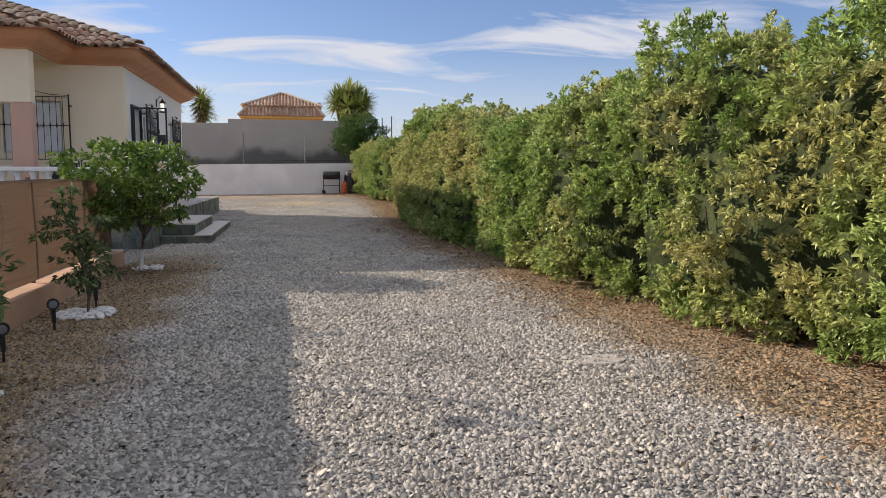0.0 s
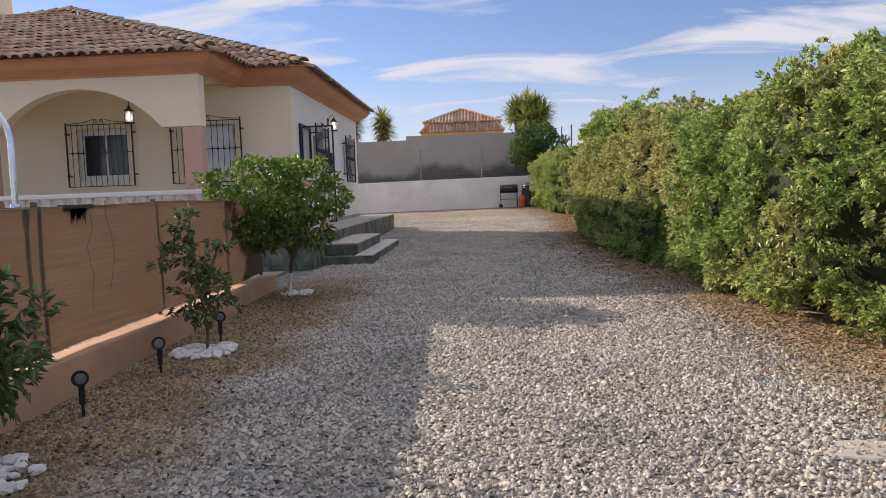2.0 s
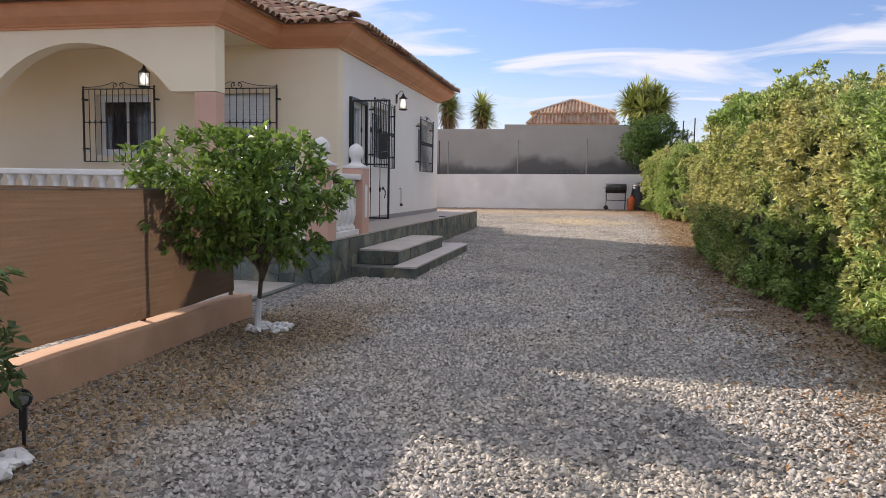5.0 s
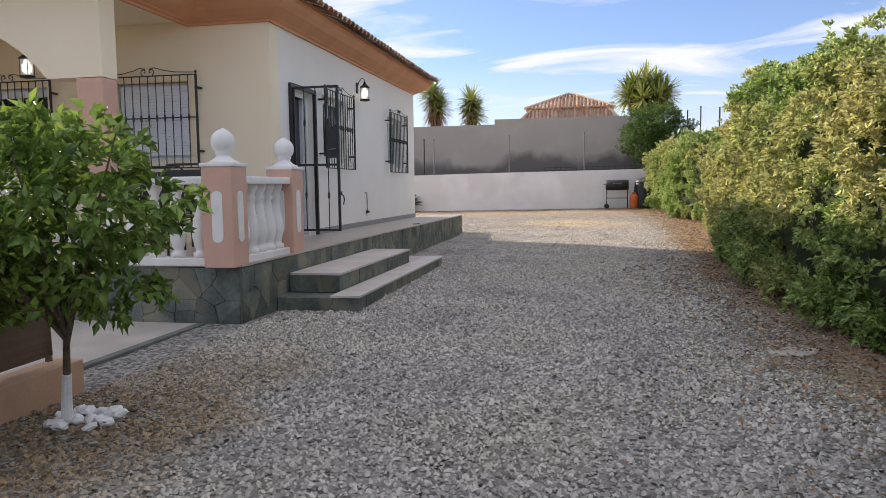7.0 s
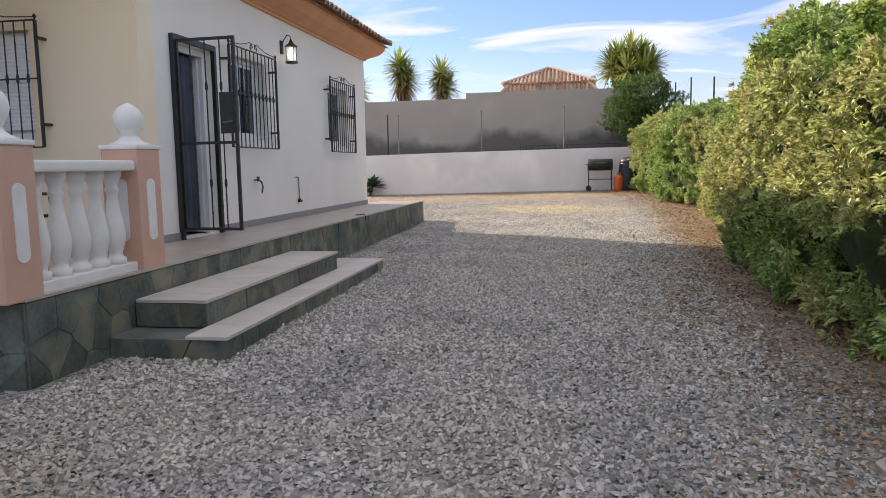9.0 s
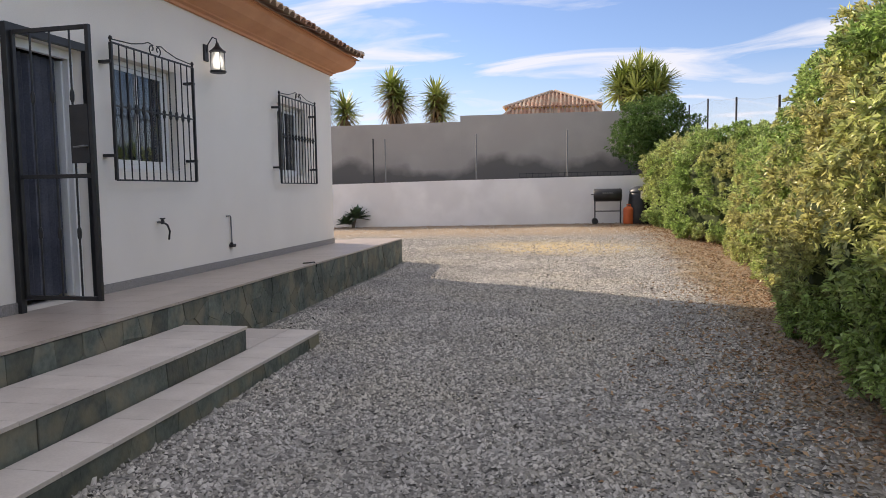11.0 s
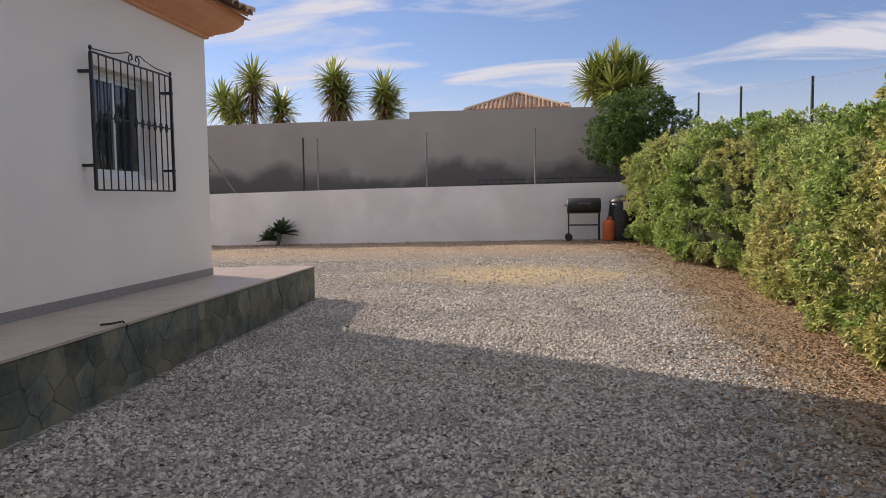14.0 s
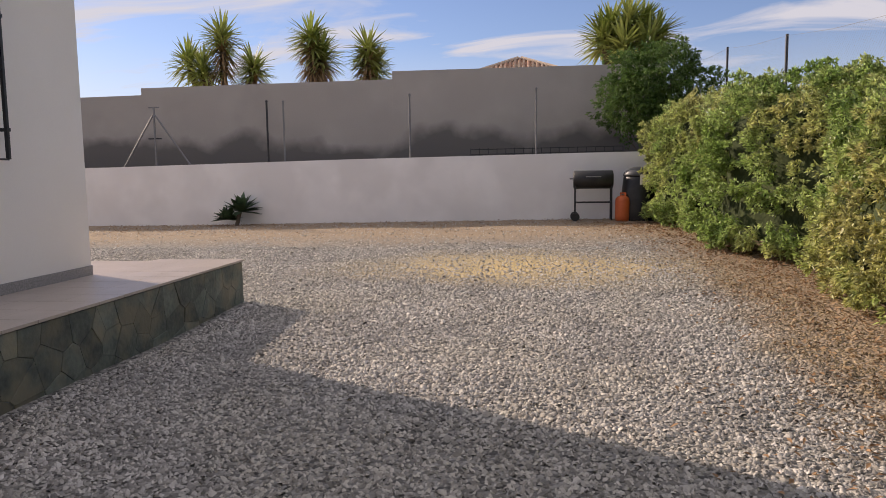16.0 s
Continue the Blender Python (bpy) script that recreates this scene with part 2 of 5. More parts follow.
def ground_material():
    """Gravel and earth: crushed stone in the drive, ochre sand at its far end, brown earth under the hedge and along the kerb."""
    m = bpy.data.materials.new("gravel_ground")
    m.use_nodes = True
    n, l = m.node_tree.nodes, m.node_tree.links
    b = n["Principled BSDF"]
    geo = n.new("ShaderNodeNewGeometry")
    xyz = n.new("ShaderNodeSeparateXYZ")
    l.new(geo.outputs["Position"], xyz.inputs[0])
    cells = n.new("ShaderNodeTexVoronoi")
    cells.inputs["Scale"].default_value = 34
    warp = n.new("ShaderNodeTexNoise")
    warp.inputs["Scale"].default_value, warp.inputs["Detail"].default_value = 0.9, 6
    fine = n.new("ShaderNodeTexNoise")
    fine.inputs["Scale"].default_value, fine.inputs["Detail"].default_value = 45, 4
    for tex in (cells, warp, fine):
        l.new(geo.outputs["Position"], tex.inputs["Vector"])
    grey = n.new("ShaderNodeValToRGB")
    grey.color_ramp.elements[0].color, grey.color_ramp.elements[1].color = (0.06, 0.056, 0.051, 1), (0.38, 0.36, 0.325, 1)
    cs = n.new("ShaderNodeSeparateColor")
    l.new(cells.outputs["Color"], cs.inputs[0])
    l.new(cs.outputs[0], grey.inputs[0])
    earth = n.new("ShaderNodeValToRGB")
    earth.color_ramp.elements[0].color, earth.color_ramp.elements[1].color = (0.20, 0.14, 0.09, 1), (0.48, 0.37, 0.25, 1)
    l.new(fine.outputs["Fac"], earth.inputs[0])
    sand = n.new("ShaderNodeValToRGB")
    sand.color_ramp.elements[0].color, sand.color_ramp.elements[1].color = (0.50, 0.37, 0.17, 1), (0.64, 0.49, 0.25, 1)
    l.new(fine.outputs["Fac"], sand.inputs[0])

    def band(source, a, c, jitter=1.0):
        add = n.new("ShaderNodeMath")
        add.operation = "MULTIPLY_ADD"
        l.new(warp.outputs["Fac"], add.inputs[0])
        add.inputs[1].default_value = jitter
        l.new(source, add.inputs[2])
        r = n.new("ShaderNodeMapRange")
        r.inputs["From Min"].default_value, r.inputs["From Max"].default_value = a + jitter * 0.5, c + jitter * 0.5
        l.new(add.outputs[0], r.inputs["Value"])
        return r.outputs[0]

    def lay(base, over, fac):
        mx = n.new("ShaderNodeMix")
        mx.data_type = "RGBA"
        l.new(fac, mx.inputs["Factor"])
        l.new(base, mx.inputs["A"])
        l.new(over, mx.inputs["B"])
        return mx.outputs["Result"]

    col = lay(grey.outputs[0], earth.outputs[0], band(xyz.outputs["X"], 2.2, 3.4))
    col = lay(col, earth.outputs[0], band(xyz.outputs["Y"], 30.3, 31.8, 1.6))
    yl = n.new("ShaderNodeVectorMath")
    yl.operation = "DISTANCE"
    stretch = n.new("ShaderNodeVectorMath")
    stretch.operation = "MULTIPLY"
    stretch.inputs[1].default_value = (0.55, 1.0, 0.0)
    l.new(geo.outputs["Position"], stretch.inputs[0])
    l.new(stretch.outputs[0], yl.inputs[0])
    yl.inputs[1].default_value = (0.30, 28.7, 0.0)
    spot = band(yl.outputs["Value"], 1.6, 0.2, 1.3)
    col = lay(col, sand.outputs[0], spot)
    l.new(col, b.inputs["Base Color"])
    b.inputs["Roughness"].default_value = 0.95
    bp = n.new("ShaderNodeBump")
    bp.inputs["Strength"].default_value, bp.inputs["Distance"].default_value = 0.9, 0.02
    bp.invert = True
    l.new(cells.outputs["Distance"], bp.inputs["Height"])
    l.new(bp.outputs[0], b.inputs["Normal"])
    return m


M["ground"] = ground_material()


def tan_edges(m):
    """Along the kerb and under the hedge the stone is a tan, earthier sort."""
    n, l = m.node_tree.nodes, m.node_tree.links
    b = n["Principled BSDF"]
    src = b.inputs["Base Color"].links[0].from_socket
    geo = n.new("ShaderNodeNewGeometry")
    xyz = n.new("ShaderNodeSeparateXYZ")
    l.new(geo.outputs["Position"], xyz.inputs[0])
    tex = n.new("ShaderNodeTexNoise")
    tex.inputs["Scale"].default_value, tex.inputs["Detail"].default_value = 1.1, 5
    l.new(geo.outputs["Position"], tex.inputs["Vector"])
    off = n.new("ShaderNodeMath")
    off.operation = "SUBTRACT"
    l.new(xyz.outputs["X"], off.inputs[0])
    off.inputs[1].default_value = 0.75
    mag = n.new("ShaderNodeMath")
    mag.operation = "ABSOLUTE"
    l.new(off.outputs[0], mag.inputs[0])
    add = n.new("ShaderNodeMath")
    add.operation = "MULTIPLY_ADD"
    add.inputs[1].default_value = 1.6
    l.new(tex.outputs["Fac"], add.inputs[0])
    l.new(mag.outputs[0], add.inputs[2])
    r = n.new("ShaderNodeMapRange")
    r.inputs["From Min"].default_value, r.inputs["From Max"].default_value = 2.5, 3.1
    r.inputs["To Max"].default_value = 1.0
    l.new(add.outputs[0], r.inputs["Value"])
    near = n.new("ShaderNodeMapRange")
    near.inputs["From Min"].default_value, near.inputs["From Max"].default_value = 14.0, 11.0
    l.new(xyz.outputs["Y"], near.inputs["Value"])
    east = n.new("ShaderNodeMath")
    east.operation = "GREATER_THAN"
    l.new(xyz.outputs["X"], east.inputs[0])
    either = n.new("ShaderNodeMath")
    either.operation = "MAXIMUM"
    l.new(near.outputs[0], either.inputs[0])
    l.new(east.outputs[0], either.inputs[1])
    fac = n.new("ShaderNodeMath")
    fac.operation = "MULTIPLY"
    l.new(r.outputs[0], fac.inputs[0])
    l.new(either.outputs[0], fac.inputs[1])
    mx = n.new("ShaderNodeMix")
    mx.data_type, mx.blend_type = "RGBA", "MULTIPLY"
    l.new(fac.outputs[0], mx.inputs["Factor"])
    l.new(src, mx.inputs["A"])
    mx.inputs["B"].default_value = (0.74, 0.59, 0.40, 1)
    l.new(mx.outputs["Result"], b.inputs["Base Color"])


tan_edges(M["stone"])


# ---- mesh helpers ----
def empty(name, x=0, y=0, z=0, rz=0):
    ob = new(name)
    ob.empty_display_size = 0.1
    ob.matrix_world = pose(x, y, z, 0, 0, rz)
    return ob


def part(name, bm, material, parent=None, label="", smooth=False):
    """Links a bmesh (or a ready mesh) as one mesh object under a thing or a part."""
    if isinstance(bm, bmesh.types.BMesh):
        me = bpy.data.meshes.new(name)
        bmesh.ops.recalc_face_normals(bm, faces=bm.faces)
        bm.to_mesh(me)
        bm.free()
    else:
        me = bm
    if material and not me.materials:
        me.materials.append(material)
    if smooth:
        me.shade_smooth()
    ob = new(name, me)
    ob.parent = parent
    if label:
        tagged(ob, label)
    return ob


def raw_mesh(name, verts, faces, material):
    """A mesh out of arrays; faces all have the same number of corners."""
    me = bpy.data.meshes.new(name)
    verts, faces = np.asarray(verts, np.float32).reshape(-1, 3), np.asarray(faces, np.int32)
    k = faces.shape[1]
    me.vertices.add(len(verts))
    me.vertices.foreach_set("co", verts.ravel())
    me.loops.add(faces.size)
    me.loops.foreach_set("vertex_index", faces.ravel())
    me.polygons.add(len(faces))
    me.polygons.foreach_set("loop_start", np.arange(0, faces.size, k, dtype=np.int32))
    me.update(calc_edges=True)
    me.materials.append(material)
    return me


def box(bm, x0, y0, z0, x1, y1, z1, bevel=0.0):
    made = bmesh.ops.create_cube(bm, size=1.0, matrix=Matrix.Translation(((x0 + x1) / 2, (y0 + y1) / 2, (z0 + z1) / 2)) @ Matrix.Diagonal((x1 - x0, y1 - y0, z1 - z0, 1)))
    if bevel:
        edges = list({e for v in made["verts"] for e in v.link_edges})
        bmesh.ops.bevel(bm, geom=edges, offset=bevel, segments=2, profile=0.6, affect="EDGES")
    return bm


def boxed(x0, y0, z0, x1, y1, z1, bevel=0.0):
    return box(bmesh.new(), x0, y0, z0, x1, y1, z1, bevel)


def tube(bm, pts, r, n=8, r_end=None, caps=True):
    """A round rod along a line of points."""
    pts = [Vector(p) for p in pts]
    rings = []
    for i, p in enumerate(pts):
        way = (pts[min(i + 1, len(pts) - 1)] - pts[max(i - 1, 0)]).normalized()
        side = way.orthogonal().normalized() if i == 0 else (rings[-1][1] - way * rings[-1][1].dot(way)).normalized()
        other = way.cross(side)
        rad = r if r_end is None else r + (r_end - r) * i / (len(pts) - 1)
        rings.append(([bm.verts.new(p + rad * (math.cos(a) * side + math.sin(a) * other)) for a in (2 * math.pi * k / n for k in range(n))], side))
    for (a, _), (b, _) in zip(rings, rings[1:]):
        for k in range(n):
            bm.faces.new((a[k], a[(k + 1) % n], b[(k + 1) % n], b[k]))
    if caps:
        bm.faces.new(rings[0][0][::-1])
        bm.faces.new(rings[-1][0])
    return bm


def lathe(bm, profile, n=16, x=0, y=0, z=0):
    """A turned shape: profile rows of (radius, height)."""
    rings = [[bm.verts.new((x + r * math.cos(2 * math.pi * k / n), y + r * math.sin(2 * math.pi * k / n), z + h)) for k in range(n)] for r, h in profile]
    for a, b in zip(rings, rings[1:]):
        for k in range(n):
            bm.faces.new((a[k], a[(k + 1) % n], b[(k + 1) % n], b[k]))
    bm.faces.new(rings[0][::-1])
    bm.faces.new(rings[-1])
    return bm


def wall_sheet(along, at0, at1, u0, u1, z0, z1, holes):
    """A wall with real openings. along 'x' or 'y'; it fills at0..at1 across; holes are (u0, u1, z0, z1)."""
    us = sorted({u0, u1, *(h[0] for h in holes), *(h[1] for h in holes)})
    zs = sorted({z0, z1, *(h[2] for h in holes), *(h[3] for h in holes)})
    solid = lambda i, j: 0 <= i < len(us) - 1 and 0 <= j < len(zs) - 1 and not any(h[0] <= us[i] < h[1] and h[2] <= zs[j] < h[3] for h in holes)
    bm = bmesh.new()
    place = (lambda u, a, z: (u, a, z)) if along == "x" else (lambda u, a, z: (a, u, z))
    quad = lambda *c: bm.faces.new([bm.verts.new(place(*p)) for p in c])
    for i in range(len(us) - 1):
        for j in range(len(zs) - 1):
            if not solid(i, j):
                continue
            a, b, c, d = us[i], us[i + 1], zs[j], zs[j + 1]
            quad((a, at0, c), (b, at0, c), (b, at0, d), (a, at0, d))
            quad((a, at1, c), (b, at1, c), (b, at1, d), (a, at1, d))
            if not solid(i - 1, j):
                quad((a, at0, c), (a, at1, c), (a, at1, d), (a, at0, d))
            if not solid(i + 1, j):
                quad((b, at0, c), (b, at1, c), (b, at1, d), (b, at0, d))
            if not solid(i, j - 1):
                quad((a, at0, c), (b, at0, c), (b, at1, c), (a, at1, c))
            if not solid(i, j + 1):
                quad((a, at0, d), (b, at0, d), (b, at1, d), (a, at1, d))
    bmesh.ops.remove_doubles(bm, verts=bm.verts, dist=1e-4)
    return bm


def structure(name, bm, material, label, smooth=False):
    return tagged(part(name, bm, material, None, smooth=smooth), label, kind="structure")


# ---- ground ----
def ground_z(x, y):
    """Height of the ground: the drive climbs gently, more so towards the white wall."""
    y = np.asarray(y, float)
    t = np.clip((y - 24.0) / 10.5, 0, 1)
    return 0.007 * np.clip(y, -30, 24) + 0.42 * t * t * (3 - 2 * t) * 0.95 + 0.012 * np.clip(np.asarray(x, float), -8, 4) * t


def gz(x, y):
    return float(ground_z(x, y))


def build_ground():
    xs = np.concatenate([[-3000, -400, -80, -30], np.arange(-16, 10.01, 0.5), [30, 80, 400, 3000]])
    ys = np.concatenate([[-3000, -400, -80, -20], np.arange(-6, 38.01, 0.5), [60, 120, 400, 3000]])
    gx, gy = np.meshgrid(xs, ys, indexing="ij")
    z = ground_z(gx, gy) + np.where((np.abs(gx + 3) < 12.5) & (gy < 34), 0.012 * np.sin(gx * 2.1 + gy * 0.7) * np.sin(gy * 1.3), 0)
    v = np.stack([gx, gy, z], -1).reshape(-1, 3)
    nx, ny = len(xs), len(ys)
    i, j = np.meshgrid(np.arange(nx - 1), np.arange(ny - 1), indexing="ij")
    a = (i * ny + j).ravel()
    me = raw_mesh("ground", v, np.stack([a, a + ny, a + ny + 1, a + 1], 1), M["ground"])
    me.shade_smooth()
    tagged(new("ground", me), "grey gravel drive running out into sandy earth", kind="structure")


build_ground()

# ---- the house ----
XW, YF, YB, FLOOR, TOP = -3.48, 16.9, 25.27, 0.69, 3.80
WEST = -17.0
side_openings = [(17.55, 18.45, FLOOR, 2.93), (18.90, 20.05, 1.86, 2.98), (22.84, 23.97, 1.86, 2.98)]
front_openings = [(-5.88, -4.73, 1.86, 2.98), (-8.16, -7.04, 1.86, 2.98), (-12.1, -10.9, FLOOR, 2.95)]
structure("wall_east", wall_sheet("y", XW - 0.28, XW, YF + 0.28, YB, 0.0, TOP, side_openings), M["side_wall"], "pale rendered house wall with barred door and windows")
structure("wall_front", wall_sheet("x", YF, YF + 0.28, WEST, XW, 0.0, TOP, front_openings), M["wall"], "cream rendered house wall at the back of the porch")
structure("wall_back", boxed(WEST, YB - 0.28, 0, XW - 0.284, YB - 0.004, TOP), M["side_wall"], "pale rendered rear house wall")
structure("wall_west", boxed(WEST - 0.28, YF, 0, WEST - 0.004, YB - 0.004, TOP), M["side_wall"], "pale rendered west house wall")
structure("floor", boxed(WEST, YF + 0.284, 0.05, XW - 0.284, YB - 0.284, FLOOR), M["floor_tile"], "indoor stoneware floor of the house")
structure("ceiling", boxed(WEST, YF + 0.02, TOP + 0.004, XW - 0.02, YB - 0.02, TOP + 0.1), M["wall"], "plain cream ceiling over rooms and porch")
structure("ceiling_porch", boxed(WEST, 15.05, TOP + 0.004, -4.75, YF + 0.018, TOP + 0.1), M["wall"], "plain cream porch ceiling")
# added partitions, coloured dark so the rooms look shaded through the openings
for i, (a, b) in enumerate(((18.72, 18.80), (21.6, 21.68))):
    structure(f"wall_inner_{i + 1}", boxed(WEST, a, FLOOR, XW - 0.288, b, TOP), M["shaded_room"], "inner partition wall coloured dark for indoor shade")

# arcade of the porch
PY0, PY1, PX = 15.0, 15.28, -4.72
ARCH_L, ARCH_R, SPRING, CROWN = -8.66, -5.46, 2.77, 3.53


def arcade():
    """The porch front: flat wall above flattened arches, carried by square pillars."""
    bm = bmesh.new()
    step = ARCH_L - ARCH_R - 0.98
    arches = [(ARCH_L, ARCH_R), (ARCH_L + step, ARCH_R + step), (ARCH_L + 2 * step, ARCH_R + 2 * step)]
    edge = [(PX, SPRING)]
    for l, r in arches:
        for k in range(25):
            c, h, rise = (l + r) / 2, (r - l) / 2, CROWN - SPRING
            radius = (h * h + rise * rise) / (2 * rise)
            u = h * (1 - k / 12)
            edge.append((c + u, SPRING + rise - radius + math.sqrt(radius * radius - u * u)))
    edge.append((WEST, SPRING))
    for (xa, za), (xb, zb) in zip(edge, edge[1:]):
        if abs(xa - xb) < 1e-6:
            continue
        for y in (PY0, PY1):
            bm.faces.new([bm.verts.new(p) for p in ((xa, y, za), (xb, y, zb), (xb, y, TOP), (xa, y, TOP))])
        bm.faces.new([bm.verts.new(p) for p in ((xa, PY0, za), (xb, PY0, zb), (xb, PY1, zb), (xa, PY1, za))])
    bm.faces.new([bm.verts.new(p) for p in ((PX, PY0, SPRING), (PX, PY1, SPRING), (PX, PY1, TOP), (PX, PY0, TOP))])
    bmesh.ops.remove_doubles(bm, verts=bm.verts, dist=1e-4)
    return structure("wall_arcade", bm, M["wall"], "cream porch front wall with wide flattened arches")


arcade()
for i, px in enumerate((PX - 0.36, -9.21, -13.4)):
    c = empty("porch_pillar", px, 15.14, FLOOR)
    part("shaft", boxed(0, -0.137, 0, 0.36 if i == 0 else 0.42, 0.137, SPRING - FLOOR - 0.004, 0.02), M["pillar"], c)
    part("plinth", boxed(-0.02, -0.16, 0, 0.38 if i == 0 else 0.44, 0.16, 0.12, 0.01), M["pillar"], c)
    tagged(c, "salmon painted square pillar carrying the porch arches", "pillar", "porch pillars")


def cornice():
    """Moulded terracotta cornice that follows the eaves round porch and house."""
    corners = [(WEST, PY0), (PX, PY0), (PX, YF), (XW, YF), (XW, YB), (WEST, YB)]
    profile = [(0.0, 0.03), (0.04, 0.03), (0.045, 0.06), (0.09, 0.075), (0.10, 0.09), (0.18, 0.12), (0.28, 0.17), (0.35, 0.24), (0.38, 0.28), (0.385, 0.335), (0.41, 0.34), (0.41, 0.37), (0.0, 0.37)]
    normals = [((0, -1), (0, -1)), ((0, -1), (1, 0)), ((1, 0), (0, -1)), ((0, -1), (1, 0)), ((1, 0), (0, 1)), ((0, 1), (0, 1))]
    bm = bmesh.new()
    rows = []
    for (x, y), (n1, n2) in zip(corners, normals):
        k = n1 if n1 == n2 else (n1[0] + n2[0], n1[1] + n2[1])
        rows.append([bm.verts.new((x + k[0] * o, y + k[1] * o, TOP - 0.10 + h)) for o, h in profile])
    for a, b in zip(rows, rows[1:]):
        for i in range(len(profile) - 1):
            bm.faces.new((a[i], b[i], b[i + 1], a[i + 1]))
    return structure("trim_cornice", bm, M["cornice"], "terracotta painted moulded cornice under the eaves")


cornice()

# roof: two hipped roofs in one, porch part and house part
EAVE, SLOPE = 4.06, 0.40
HIP_A = (WEST - 0.5, -3.01, 16.40, 25.70)
HIP_B = (WEST - 0.5, -4.25, 14.49, 25.70)


def hip_rise(x, y):
    """The larger of both hips' rise at (x, y), with the way down the slope there."""
    best = (-1.0, (0, -1))
    for x0, x1, y0, y1 in (HIP_A, HIP_B):
        d = min((x1 - x, (1, 0)), (y - y0, (0, -1)), (y1 - y, (0, 1)), (x - x0, (-1, 0)), key=lambda q: q[0])
        if d[0] > best[0]:
            best = d
    return best


def barrel_tile():
    """One clay tile, rounded above, wider at its lower end; its length runs along -y from 0 to -0.44."""
    v, n = [], 5
    for y, r, lift in ((0.0, 0.082, 0.0), (-0.44, 0.104, 0.018)):
        for k in range(n + 1):
            a = math.pi * k / n
            v.append((r * math.cos(a), y, lift + r * 0.75 * math.sin(a)))
    for k in range(n + 1):
        a = math.pi * k / n
        v.append((0.086 * math.cos(a), -0.44, 0.018 + 0.062 * math.sin(a)))
    f = [(k, k + 1, n + 2 + k, n + 1 + k) for k in range(n)] + [(n + 1 + k, n + 2 + k, 2 * n + 3 + k, 2 * n + 2 + k) for k in range(n)]
    return np.array(v), np.array(f)


def build_roof():
    root = empty("roof", -10, 20, EAVE)
    tv, tf = barrel_tile()
    shared = raw_mesh("tile", tv, tf, M["tile"])
    shared.shade_smooth()
    tilt = math.atan(SLOPE)
    spots = []
    rng = random.Random(5)
    for way, u0, u1 in (((0, -1), WEST, -3.01), ((1, 0), 14.49, 25.70)):
        u = u0
        while u < u1:
            u += 0.205
            for start in ((16.40, 14.49) if way == (0, -1) else (-3.01, -4.25)):
                for row in range(17):
                    d = row * 0.36 - 0.06
                    x, y = (u, start + d + 0.36) if way == (0, -1) else (start - d - 0.36, u)
                    rise, down = hip_rise(x, y)
                    if down != way or abs(rise - (d + 0.36)) > 0.02:
                        continue
                    spots.append((x, y, EAVE + SLOPE * rise + rng.uniform(-0.006, 0.006), 0 if way == (0, -1) else 90, rng.uniform(-1.5, 1.5)))
    near = sorted(spots, key=lambda s: (s[0] + 4) ** 2 * 0.5 + (s[1] - 15.5) ** 2)
    tilt_m = Euler((tilt, 0, 0)).to_matrix().to_4x4()
    inv = root.matrix_world.inverted()
    for s in near[:300]:
        ob = part("tile", shared, None, root)
        ob.matrix_basis = inv @ pose(s[0], s[1], s[2], 0, 0, s[3] + s[4]) @ tilt_m
    vs, fs = [], []
    for s in near[300:]:
        m = np.array(inv @ pose(s[0], s[1], s[2], 0, 0, s[3] + s[4]) @ tilt_m)
        fs.append(tf + len(vs) * len(tv))
        vs.append(tv @ m[:3, :3].T + m[:3, 3])
    me = raw_mesh("tile_rows", np.concatenate(vs), np.concatenate(fs), M["tile_joined"])
    me.shade_smooth()
    tagged(part("tile_rows", me, None, root), kind="stuff")
    # pan surface between the tiles
    xs, ys = np.arange(WEST - 0.4, -2.96, 0.12), np.arange(14.51, 25.72, 0.12)
    v = [(x, y, EAVE - 0.03 + SLOPE * max(hip_rise(x, y)[0], 0)) for x in xs for y in ys]
    keep = [(i, j) for i in range(len(xs) - 1) for j in range(len(ys) - 1) if min(hip_rise(xs[a], ys[b])[0] for a, b in ((i, j), (i + 1, j), (i, j + 1), (i + 1, j + 1))) > -0.07]
    q = np.array([(i * len(ys) + j, (i + 1) * len(ys) + j, (i + 1) * len(ys) + j + 1, i * len(ys) + j + 1) for i, j in keep])
    pan = part("pan", raw_mesh("pan", np.array(v), q, M["tile_joined"]), None, root)
    pan.matrix_basis = inv
    # ridge and hip tiles
    cap = raw_mesh("ridge_tile", tv * (1.35, 1.0, 1.25), tf, M["ridge"])
    cap.shade_smooth()

    def line(a, b):
        a, b = Vector(a), Vector(b)
        n = int((b - a).length / 0.37)
        turn = (b - a).to_track_quat("Y", "Z").to_matrix().to_4x4()
        for k in range(1, n + 1):
            ob = part("ridge_tile", cap, None, root)
            ob.matrix_basis = inv @ Matrix.Translation(a + (b - a) * k / n + Vector((0, 0, 0.035))) @ turn
    z = lambda x, y: EAVE + SLOPE * hip_rise(x, y)[0]
    p1 = (-3.06, 16.45)
    ridge_y = (14.49 + 25.70) / 2
    line((*p1, z(*p1)), (-4.8, 18.2, z(-4.8, 18.2)))
    top = (-4.25 - (ridge_y - 14.49), ridge_y)
    line((-4.8, 18.2, z(-4.8, 18.2)), (-7.7, 21.1, z(-7.7, 21.1)))
    line((-4.3, 14.54, z(-4.3, 14.54)), (-6.0, 16.25, z(-6.0, 16.25)))
    line((-6.0, 16.25, z(-6.0, 16.25)), (*top, z(*top)))
